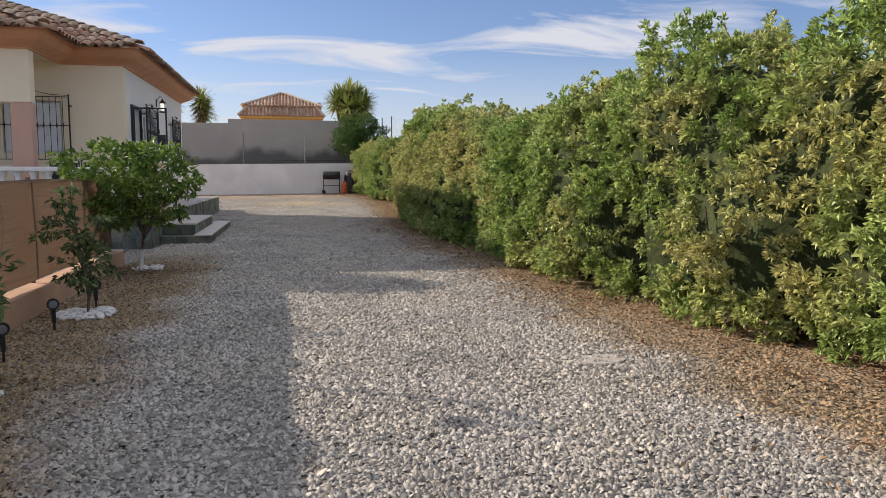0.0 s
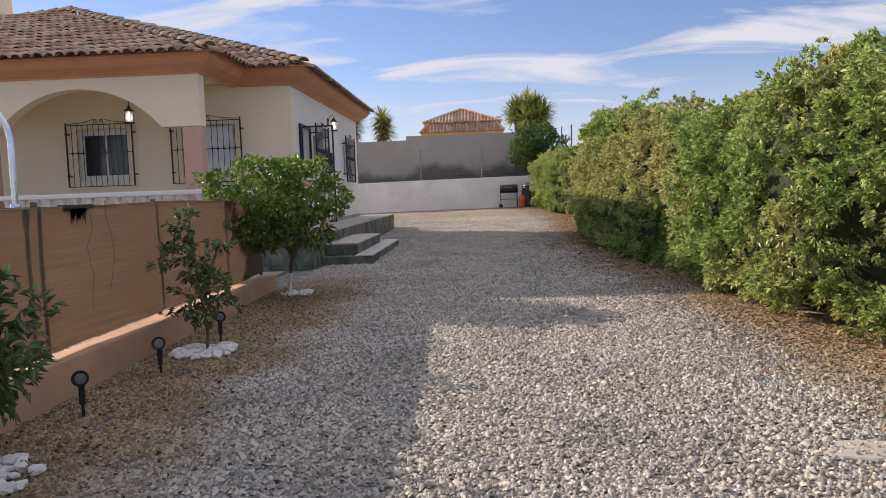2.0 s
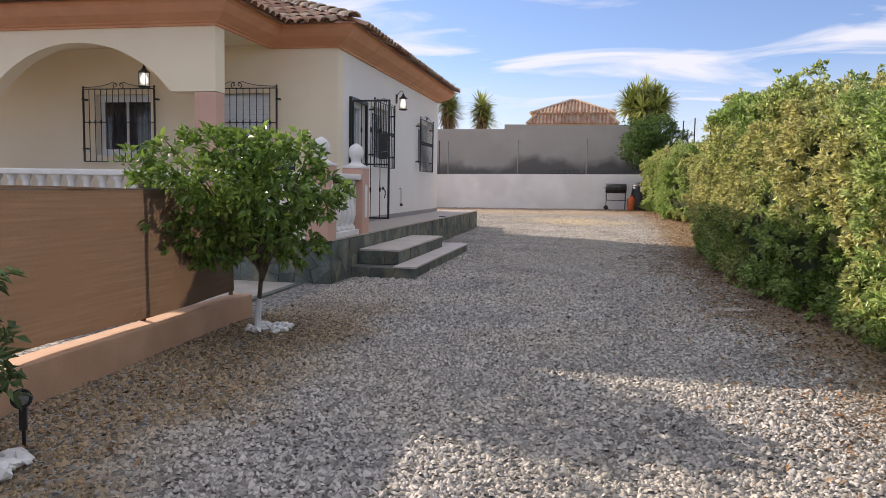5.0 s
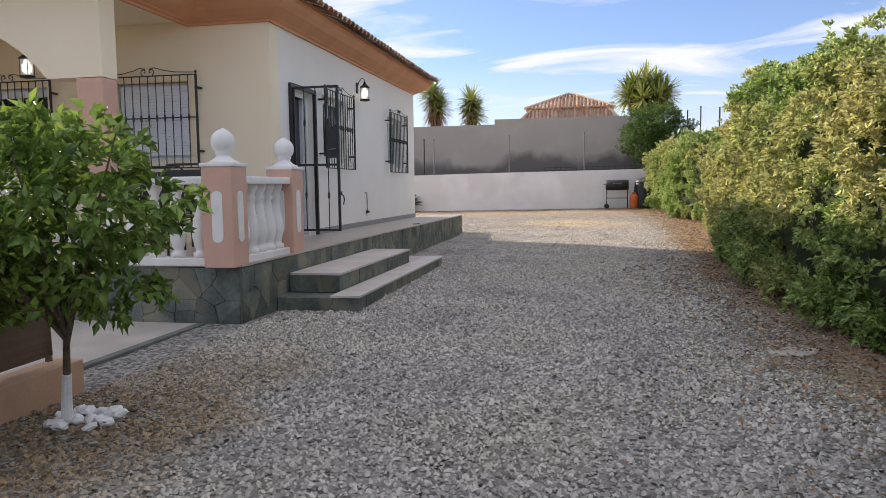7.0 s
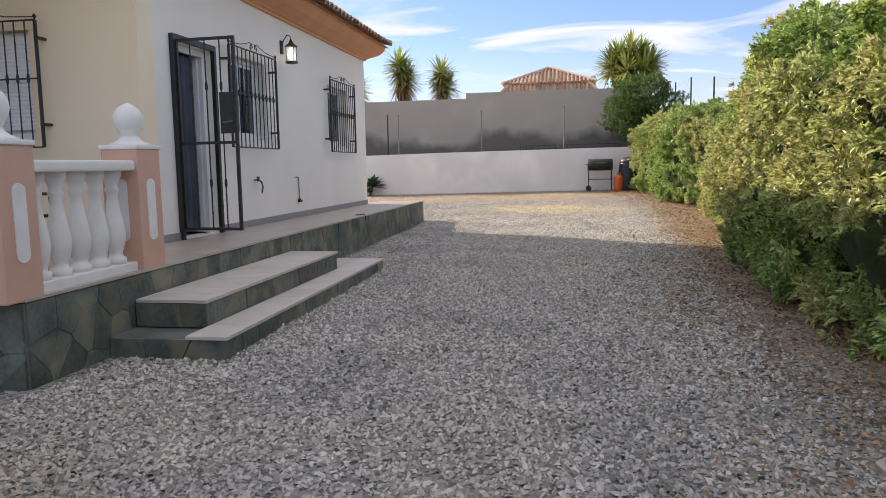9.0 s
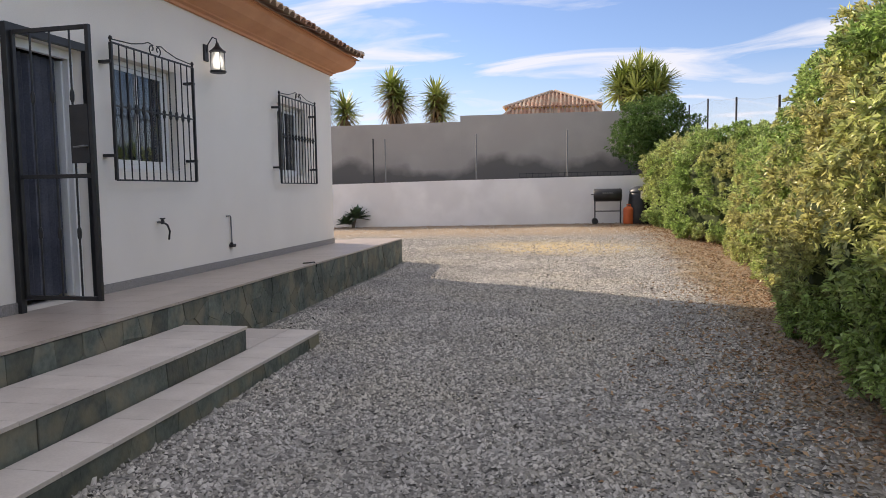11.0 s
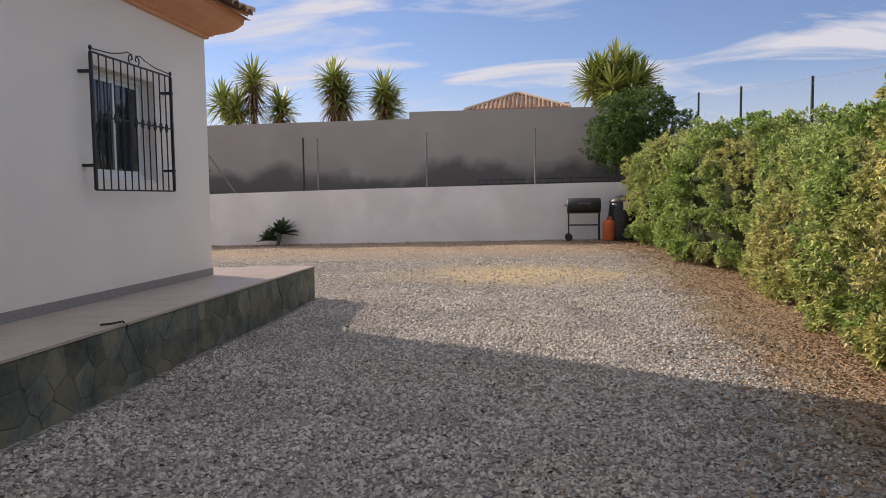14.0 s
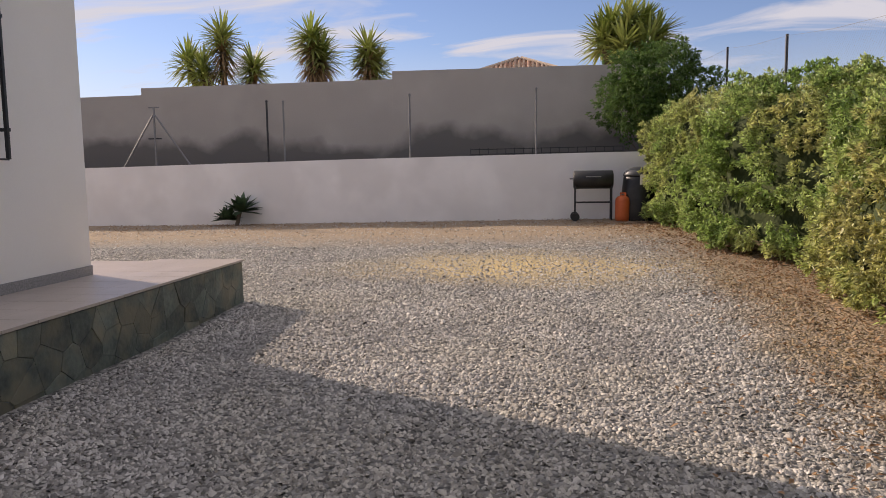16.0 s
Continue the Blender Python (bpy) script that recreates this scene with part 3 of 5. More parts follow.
    line((-3.06, 25.65, z(-3.06, 25.65)), (-7.7, 21.15, z(-7.7, 21.15)))
    line((-7.7, 21.12, z(-7.7, 21.1)), (*top, z(*top)))
    line((*top, z(*top)), (-12.5, ridge_y, z(-12.5, ridge_y)))
    tagged(root, "hipped roof of weathered terracotta barrel tiles", kind="structure")


build_roof()
# ---- terrace, steps, walls of the yard ----
TX = -2.48
terrace = empty("terrace", -3, 20, 0)
tagged(terrace, "raised tiled terrace faced with irregular green slate", kind="structure")
part("core", boxed(XW + 0.002, 13.886, -0.2, TX - 0.012, 26.494, FLOOR - 0.03), M["mortar"], terrace).matrix_parent_inverse = terrace.matrix_world.inverted()
part("porch_core", boxed(WEST, 13.886, -0.2, XW, YF - 0.002, FLOOR - 0.02), M["floor_tile"], terrace).matrix_parent_inverse = terrace.matrix_world.inverted()
part("rear_core", boxed(-6.0, YB + 0.002, -0.2, XW, 26.48, FLOOR - 0.02), M["floor_tile"], terrace).matrix_parent_inverse = terrace.matrix_world.inverted()
steps = empty("steps", -2, 17, 0)
tagged(steps, "two broad tiled steps with dark slate risers", kind="structure")
STEP = [(-1.55, 14.70, 19.15, 0.28), (-1.88, 15.05, 18.25, 0.48)]
for sx, sy0, sy1, sz in STEP:
    part("step_core", boxed(TX - 0.028, sy0 + 0.025, -0.1, sx - 0.009, sy1 - 0.025, sz - 0.027), M["mortar"], steps).matrix_parent_inverse = steps.matrix_world.inverted()

structure("patio", boxed(-12, 11.6, -0.1, -2.95, 13.86, 0.105), M["concrete"], "pale concrete patio slab beside the gravel")
structure("trim_patio_edge", boxed(-2.95, 11.62, -0.1, -2.86, 13.84, 0.115, 0.01), M["mortar"], "dark concrete edging strip of the patio")
structure("trim_skirting", boxed(XW + 0.002, 18.47, FLOOR, XW + 0.016, YB, FLOOR + 0.09), M["skirting"], "speckled granite skirting along the house wall")
structure("trim_skirting_near", boxed(XW + 0.002, YF, FLOOR, XW + 0.016, 17.53, FLOOR + 0.09), M["skirting"], "speckled granite skirting along the house wall")


def damp_cement():
    """Bare cement with a ragged damp stain along its foot."""
    m = M["grey_wall"]
    n, l = m.node_tree.nodes, m.node_tree.links
    b = n["Principled BSDF"]
    src = b.inputs["Base Color"].links[0].from_socket
    geo = n.new("ShaderNodeNewGeometry")
    xyz = n.new("ShaderNodeSeparateXYZ")
    l.new(geo.outputs["Position"], xyz.inputs[0])
    tex = n.new("ShaderNodeTexNoise")
    tex.inputs["Scale"].default_value, tex.inputs["Detail"].default_value = 0.55, 6
    l.new(geo.outputs["Position"], tex.inputs["Vector"])
    add = n.new("ShaderNodeMath")
    add.operation = "MULTIPLY_ADD"
    add.inputs[1].default_value = -1.9
    l.new(tex.outputs["Fac"], add.inputs[0])
    l.new(xyz.outputs["Z"], add.inputs[2])
    r = n.new("ShaderNodeMapRange")
    r.inputs["From Min"].default_value, r.inputs["From Max"].default_value = 1.66, 1.30
    l.new(add.outputs[0], r.inputs["Value"])
    mx = n.new("ShaderNodeMix")
    mx.data_type = "RGBA"
    l.new(r.outputs[0], mx.inputs["Factor"])
    l.new(src, mx.inputs["A"])
    mx.inputs["B"].default_value = (0.15, 0.14, 0.128, 1)
    l.new(mx.outputs["Result"], b.inputs["Base Color"])
    return m


def long_wall(name, y0, y1, pts, material, label):
    """A wall along x whose top follows rows of (x, top)."""
    bm = bmesh.new()
    for (xa, za), (xb, zb) in zip(pts, pts[1:]):
        if xb - xa < 1e-3:
            continue
        vs = [bm.verts.new(p) for p in ((xa, y0, -0.3), (xb, y0, -0.3), (xb, y0, zb), (xa, y0, za), (xa, y1, -0.3), (xb, y1, -0.3), (xb, y1, zb), (xa, y1, za))]
        for f in ((0, 1, 2, 3), (5, 4, 7, 6), (3, 2, 6, 7), (1, 5, 6, 2), (4, 0, 3, 7)):
            bm.faces.new([vs[i] for i in f])
    bmesh.ops.remove_doubles(bm, verts=bm.verts, dist=1e-4)
    return structure(name, bm, material, label)


long_wall("wall_white", 34.5, 34.72, [(-30, 1.62), (-9, 1.82), (-3.4, 1.92), (1.7, 1.98), (6.5, 2.02)], M["white"], "low whitewashed retaining wall at the end of the drive")
long_wall("wall_grey", 37.2, 37.45, [(-30, 3.55), (-9.76, 3.74), (-9.7599, 3.92), (-2.98, 3.95), (-2.979, 4.15), (3.7, 4.14)], damp_cement(), "bare grey cement boundary wall with damp base")


def soil_strip():
    xs, ys = np.arange(-30, 9.01, 0.3), np.linspace(34.7, 37.25, 8)
    rng = np.random.default_rng(3)
    gx, gy = np.meshgrid(xs, ys, indexing="ij")
    z = 1.85 + 0.012 * np.clip(gx, -9, 3) + 0.03 * (gy - 34.7) + rng.normal(0, 0.025, gx.shape)
    ny = len(ys)
    i, j = np.meshgrid(np.arange(len(xs) - 1), np.arange(ny - 1), indexing="ij")
    a = (i * ny + j).ravel()
    me = raw_mesh("ground_strip", np.stack([gx, gy, z], -1).reshape(-1, 3), np.stack([a, a + ny, a + ny + 1, a + 1], 1), M["soil"])
    tagged(new("ground_strip", me), "dark bare soil strip between the two walls", kind="structure")


soil_strip()
structure("kerb", boxed(-2.68, -8, -0.2, -2.46, 11.55, 0.31, 0.012), M["kerb"], "terracotta rendered kerb wall under the screen fence")


# ---- screen fence ----
def screen_fence():
    root = empty("screen_fence", -2.6, 2, 0.31)
    inv = root.matrix_world.inverted()
    rng = random.Random(8)
    ys = [-8 + 0.12 * k for k in range(int(19.5 / 0.12) + 1)]
    bm = bmesh.new()
    rows = []
    for y in ys:
        sag = 0.012 * math.sin(y * 2.3) + 0.006 * math.sin(y * 0.9 + 1)
        col = []
        for k in range(9):
            t = k / 8
            z = 0.350 + 0.008 * math.sin(y * 1.7) + t * (1.02 + sag * 0.3)
            x = -2.59 + 0.018 * math.sin(y * 2.6 + t * 2) * (1 - t * 0.5) + 0.006 * math.sin(y * 9 + t * 7)
            col.append(bm.verts.new((x, y, z)))
        rows.append(col)
    for a, b in zip(rows, rows[1:]):
        for k in range(8):
            bm.faces.new((a[k], b[k], b[k + 1], a[k + 1]))
    ext = bmesh.ops.solidify(bm, geom=bm.faces[:], thickness=0.008)
    part("screen_cloth", bm, M["cloth"], root, "brown woven screening cloth", smooth=True).matrix_basis = inv
    for y in (-6, -3.5, -1, 1.5, 4.0, 6.35, 8.2, 10.0, 11.45):
        part("fence_post", tube(bmesh.new(), [(-2.645, y, 0.2), (-2.645, y, 1.40)], 0.022, 8), M["bark"], root, "rusty brown steel post").matrix_basis = inv
    part("top_wire", tube(bmesh.new(), [(-2.585, -8, 1.35), (-2.585, 11.5, 1.36)], 0.004, 5), M["zinc"], root).matrix_basis = inv
    bm = bmesh.new()
    r2 = random.Random(12)
    cy = 6.32
    for k in range(22):
        a, l = r2.uniform(-2.9, -0.2), r2.uniform(0.04, 0.15)
        w = r2.uniform(0.015, 0.045)
        y0 = cy + 0.45 + r2.uniform(-0.09, 0.09)
        vs = [bm.verts.new(p) for p in ((-2.566, y0 - w, 1.35), (-2.566, y0 + w, 1.35), (-2.566, y0 + w * 0.3 + 0.06 * math.cos(a), 1.35 - l))]
        bm.faces.new(vs)
    part("torn_patch", bm, M["tar"], root, "dark frayed tear at the top edge").matrix_basis = inv
    part("clip", boxed(-2.64, 6.62, 1.345, -2.54, 6.95, 1.375, 0.008), M["tar"], root, "dark rag folded over the top").matrix_basis = inv
    # lichen-like cracks in the cloth
    for y, z in ((6.9, 0.9), (7.2, 1.0), (5.3, 0.8)):
        pts = [(-2.563, y + 0.05 * r2.uniform(-1, 1), z + 0.4 - 0.12 * k) for k in range(7)]
        part("crease", tube(bmesh.new(), pts, 0.0018, 4), M["bark"], root).matrix_basis = inv
    tagged(root, "brown screening cloth stretched on posts above the kerb", "fence")


screen_fence()


# ---- balustrade ----
BALUSTER = [(0.075, 0.0), (0.075, 0.05), (0.052, 0.06), (0.05, 0.09), (0.062, 0.12), (0.078, 0.19), (0.082, 0.25), (0.072, 0.33), (0.054, 0.42), (0.042, 0.50), (0.040, 0.55), (0.052, 0.57), (0.052, 0.59), (0.042, 0.61), (0.055, 0.65), (0.066, 0.67), (0.075, 0.685), (0.075, 0.74)]


def balustrade():
    root = empty("balustrade", -3, 13.9, FLOOR)
    inv = root.matrix_world.inverted()
    add = lambda n, bm, m, label="", smooth=False: part(n, bm, m, root, label, smooth)
    def put(ob):
        ob.matrix_basis = inv @ ob.matrix_basis
        return ob
    put(add("bottom_rail", boxed(WEST, 13.84, FLOOR - 0.01, -2.80, 14.02, FLOOR + 0.07, 0.01), M["plaster_white"]))
    put(add("top_rail", boxed(WEST, 13.81, 1.485, -2.80, 14.05, 1.565, 0.02), M["plaster_white"]))
    put(add("bottom_rail", boxed(-2.73, 14.08, FLOOR - 0.01, -2.53, 15.2, FLOOR + 0.07, 0.01), M["plaster_white"]))
    put(add("top_rail", boxed(-2.76, 14.08, 1.485, -2.50, 15.2, 1.565, 0.02), M["plaster_white"]))
    bal = bmesh.new()
    lathe(bal, BALUSTER, 14)
    me = bpy.data.meshes.new("baluster")
    bmesh.ops.recalc_face_normals(bal, faces=bal.faces)
    bal.to_mesh(me)
    bal.free()
    me.materials.append(M["plaster_white"])
    me.shade_smooth()
    spots = [(-2.93 - 0.245 * k, 13.93) for k in range(54)] + [(-2.63, 14.22 + 0.212 * k) for k in range(5)]
    for x, y in spots:
        ob = part("baluster", me, None, root)
        ob.matrix_basis = inv @ pose(x, y, FLOOR + 0.068, 0, 0, (x * 97) % 20) @ Matrix.Diagonal((1, 1, 1.005, 1))
    for px, py in ((-2.64, 13.91), (-2.64, 15.36)):
        s = 0.16
        shaft = put(add("pillar", boxed(px - s, py - s, FLOOR - 0.015, px + s, py + s, 1.66, 0.012), M["pillar"], "salmon painted pillar with inset white panels"))
        for dx, dy in ((0, -1), (1, 0), (0, 1)):
            bm = bmesh.new()
            ring = []
            for k in range(24):
                a = 2 * math.pi * k / 24
                u, v = 0.058 * math.cos(a), (0.20 if math.sin(a) > 0 else -0.20) + 0.05 * math.sin(a)
                ring.append((u, v))
            f = [bm.verts.new((px + dx * (s + 0.006) + (u if dy else 0), py + dy * (s + 0.006) + (u if dx else 0), 1.17 + v)) for u, v in ring]
            bm.faces.new(f)
            r = bmesh.ops.extrude_face_region(bm, geom=bm.faces[:])
            bmesh.ops.translate(bm, verts=[e for e in r["geom"] if isinstance(e, bmesh.types.BMVert)], vec=(-dx * 0.012, -dy * 0.012, 0))
            pn = part("panel", bm, M["plaster_white"], shaft, "white cast panel with rounded ends")
        put(add("capital", boxed(px - 0.172, py - 0.172, 1.655, px + 0.172, py + 0.172, 1.69, 0.01), M["plaster_white"]))
        put(add("finial", lathe(bmesh.new(), [(0.158, 1.688), (0.152, 1.702), (0.105, 1.722), (0.076, 1.748), (0.066, 1.772), (0.082, 1.79)] + [(0.115 * math.sin(a), 1.895 - 0.125 * math.cos(a)) for a in [0.75 + 0.21 * k for k in range(11)]] + [(0.03, 2.02), (0.005, 2.03)], 20, px, py), M["plaster_white"], "white cast ball finial", True))
    tagged(root, "white cast balustrade with salmon pillars and ball finials", "balustrade")


balustrade()


# ---- plants ----
def leaf_cloud(name, points, ways, length, width, per, material, seed, droop=0.2, spread=0.9, tips=None):
    """Shoots of narrow folded leaves: at each point some leaves fan out about its way."""
    rng = np.random.default_rng(seed)
    p = np.repeat(np.asarray(points, float), per, 0)
    w = np.repeat(np.asarray(ways, float), per, 0)
    d = w + rng.normal(0, spread, p.shape)
    d[:, 2] -= droop
    d /= np.linalg.norm(d, axis=1, keepdims=True) + 1e-9
    side = np.cross(d, rng.normal(0, 0.6, p.shape) + (0, 0, 1))
    side /= np.linalg.norm(side, axis=1, keepdims=True) + 1e-9
    up = np.cross(side, d)
    L = (length * rng.uniform(0.65, 1.25, (len(p), 1)))
    W = (width * rng.uniform(0.7, 1.2, (len(p), 1)))
    base = p + rng.normal(0, length * 0.22, p.shape)
    mid = base + d * L * 0.45 + up * L * 0.05
    tip = base + d * L - up * L * 0.12
    v = np.stack([base, mid + side * W * 0.5 + up * W * 0.25, tip, mid - side * W * 0.5 + up * W * 0.25], 1).reshape(-1, 3)
    k = np.arange(len(p))[:, None] * 4
    f = np.concatenate([k + (0, 1, 2), k + (0, 2, 3)])
    return raw_mesh(name, v, f, material)


def hedge_top(y):
    """Height of the hedge above the ground along the drive."""
    return float(np.interp(y, (-4, 2, 4.5, 5.5, 7, 8.5, 10, 11.5, 14, 16, 18, 20, 21.6, 22.3, 23.2, 25.5, 28, 31, 34.5), (2.5, 2.5, 2.45, 2.6, 2.65, 2.6, 2.2, 2.15, 2.4, 2.55, 2.8, 2.95, 2.85, 2.55, 2.25, 2.25, 2.35, 2.3, 2.1))) + 0.14 * math.sin(y * 1.3 + 0.5) + 0.12 * math.sin(y * 2.9)


HEDGE_Y0, HEDGE_Y1 = -4.0, 34.1


FACE_Y = (-4, 4.8, 6.4, 8.2, 10.5, 12.2, 13.5, 16, 20, 22.0, 24, 27, 28.5, 30, 34)
FACE_X = (4.1, 3.95, 3.6, 3.35, 3.15, 3.3, 3.1, 2.8, 3.0, 3.4, 3.75, 3.95, 3.9, 3.35, 2.9)


def hedge_face(y):
    """Where the hedge's face to the drive stands."""
    return float(np.interp(y, FACE_Y, FACE_X))


def hedge_point(y, a, inset=0.0):
    """On the hedge's skin: a = 0 at the foot of its face to the drive, 1 at its top, 2 at the foot behind."""
    wob = 0.36 * noise.noise((y * 0.62, a * 1.3, 3.0)) + 0.28 * noise.noise((y * 1.7, a * 3.4, 8.0)) + 0.15 * noise.noise((y * 3.6, a * 7.0, 5.0))
    half = 1.0
    cx = hedge_face(y) + half + 0.05
    hi, lo = hedge_top(y), 0.06 + 0.08 * noise.noise((y * 0.8, 4.4, 1.0))
    g = gz(3.5, min(y, 34))
    ang = math.pi * (1 - a / 2)
    c, s = math.cos(ang), math.sin(ang)
    ex = 0.62
    px = math.copysign(abs(c) ** ex, c)
    pz = s ** 0.7
    tuck = 0.10 * max(0, 0.35 - pz) / 0.35
    r = 1 - inset
    x = cx + (half * r + wob - tuck) * px
    z = g + lo + (hi - lo) * pz * (1 - inset * 0.35) + wob * 0.8 * s
    return Vector((x, y, z)), Vector((px * 0.9, 0, pz * 0.7 + 0.15))


def hedge():
    root = empty("hedge", 4, 15, gz(4, 15))
    inv = root.matrix_world.inverted()
    rng = random.Random(21)
    pts, ways = [], []
    for k in range(6500):
        y = rng.uniform(HEDGE_Y0, HEDGE_Y1)
        if y < 3 and rng.random() < 0.6:
            continue
        # a spray: a heap of shoots round one twig end
        p, n = hedge_point(y, rng.betavariate(1.0, 1.5) * 1.75 if k < 5600 else rng.uniform(0, 0.03), rng.uniform(-0.10, 0.13) if rng.random() < 0.93 else rng.uniform(-0.2, -0.08))
        size = rng.uniform(0.07, 0.17)
        for _ in range(rng.randint(4, 9)):
            d = Vector((rng.gauss(0, 1), rng.gauss(0, 1), rng.gauss(0, 1))).normalized()
            pts.append(p + d * size * rng.uniform(0.3, 1.0))
            ways.append(n * 0.8 + d * 0.8)
    for _ in range(1500):
        y, t = HEDGE_Y1, rng.random()
        p, n = hedge_point(y, rng.uniform(0, 2), rng.uniform(0, 0.9))
        pts.append(p + Vector((0, rng.uniform(-0.1, 0.25), 0)))
        ways.append(Vector((-0.2, 1, 0.2)))
    me = leaf_cloud("foliage", pts, ways, 0.066, 0.029, 13, M["leaf"], 2, 0.12, 0.85)
    tagged(part("foliage", me, None, root, "narrow green and yellowing leaves"), kind="stuff").matrix_basis = inv
    # solid dark shell under the leaves, in place of the hedge's inner shade
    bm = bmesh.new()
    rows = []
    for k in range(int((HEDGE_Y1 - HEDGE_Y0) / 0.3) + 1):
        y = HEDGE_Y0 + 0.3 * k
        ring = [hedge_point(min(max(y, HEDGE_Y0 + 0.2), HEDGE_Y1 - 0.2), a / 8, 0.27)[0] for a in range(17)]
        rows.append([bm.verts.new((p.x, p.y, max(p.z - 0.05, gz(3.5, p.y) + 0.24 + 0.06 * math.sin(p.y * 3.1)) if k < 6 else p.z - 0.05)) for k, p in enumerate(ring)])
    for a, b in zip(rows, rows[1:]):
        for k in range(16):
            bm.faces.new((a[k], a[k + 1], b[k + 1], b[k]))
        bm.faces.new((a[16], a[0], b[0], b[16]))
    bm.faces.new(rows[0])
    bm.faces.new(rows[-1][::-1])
    part("thicket", bm, M["thicket"], root, "solid dark core coloured as the shade among inner twigs").matrix_basis = inv
    for k in range(75):
        y = HEDGE_Y0 + 0.5 * k + rng.uniform(-0.15, 0.15)
        x = hedge_face(y) + rng.uniform(0.45, 1.1)
        g = gz(x, y)
        q = [(x, y, g - 0.05), (x + rng.uniform(-0.12, 0.12), y + rng.uniform(-0.1, 0.1), g + 0.45), (x - rng.uniform(0.1, 0.35), y + rng.uniform(-0.3, 0.3), g + 1.1)]
        part("stem", tube(bmesh.new(), q, rng.uniform(0.010, 0.02), 6, 0.006), M["bark"], root).matrix_basis = inv
    tagged(root, "tall loose evergreen hedge with narrow leaves, yellowing in patches", "hedge")


hedge()


# ---- doors, windows, grilles ----
def grille(cx, width, z0, z1, bars, parent_pose, label):
    """A wrought iron window grille standing off the wall; built facing -y round x = 0."""
    root = empty("window_grille")
    h = z1 - z0
    w = width / 2
    for sx in (-w, w):
        part("side_bar", boxed(sx - 0.014, -0.129, z0, sx + 0.014, -0.101, z1, 0.003), M["iron"], root)
        for z in (z0 + 0.18 * h, z0 + 0.86 * h):
            part("bracket", boxed(sx - 0.02 if sx > 0 else sx - 0.035, -0.125, z - 0.014, sx + 0.035 if sx > 0 else sx + 0.02, 0.0, z + 0.014, 0.003), M["iron"], root)
    for z in (z0, z1, z0 + 0.545 * h):
        part("cross_bar", boxed(-w, -0.122, z - 0.008, w, -0.108, z + 0.008), M["iron"], root)
    for k in range(1, bars + 1):
        x = -w + width * k / (bars + 1)
        bar = part("bar", tube(bmesh.new(), [(x, -0.115, z0), (x, -0.115, z1)], 0.0075, 6), M["iron"], root)
        bm = bmesh.new()
        lathe(bm, [(0.008, -0.05), (0.016, -0.03), (0.017, 0.0), (0.016, 0.03), (0.008, 0.05)], 6, x, -0.115, z0 + 0.545 * h)
        part("knot", bm, M["iron"], bar)
    for s in (-1, 1):
        pts = [(s * w * 0.97, -0.115, z1 + 0.03), (s * w * 0.55, -0.115, z1 + 0.045), (s * w * 0.28, -0.115, z1 + 0.085), (s * 0.12, -0.115, z1 + 0.115), (s * 0.03, -0.115, z1 + 0.10)]
        part("crest", tube(bmesh.new(), pts, 0.006, 6), M["iron"], root)
        pts = [(s * (0.055 + (0.045 - 0.004 * k) * math.cos(k * 0.55)), -0.115, z1 + 0.06 + (0.045 - 0.004 * k) * math.sin(k * 0.55)) for k in range(-2, 10)]
        part("scroll", tube(bmesh.new(), pts, 0.007, 6), M["iron"], root)
        part("finial", lathe(bmesh.new(), [(0.006, z1), (0.012, z1 + 0.02), (0.02, z1 + 0.035), (0.012, z1 + 0.055), (0.003, z1 + 0.062)], 8, s * w, -0.115, 0), M["iron"], root)
    root.matrix_world = parent_pose
    tagged(root, label, "window grille", "window grilles")
    return root


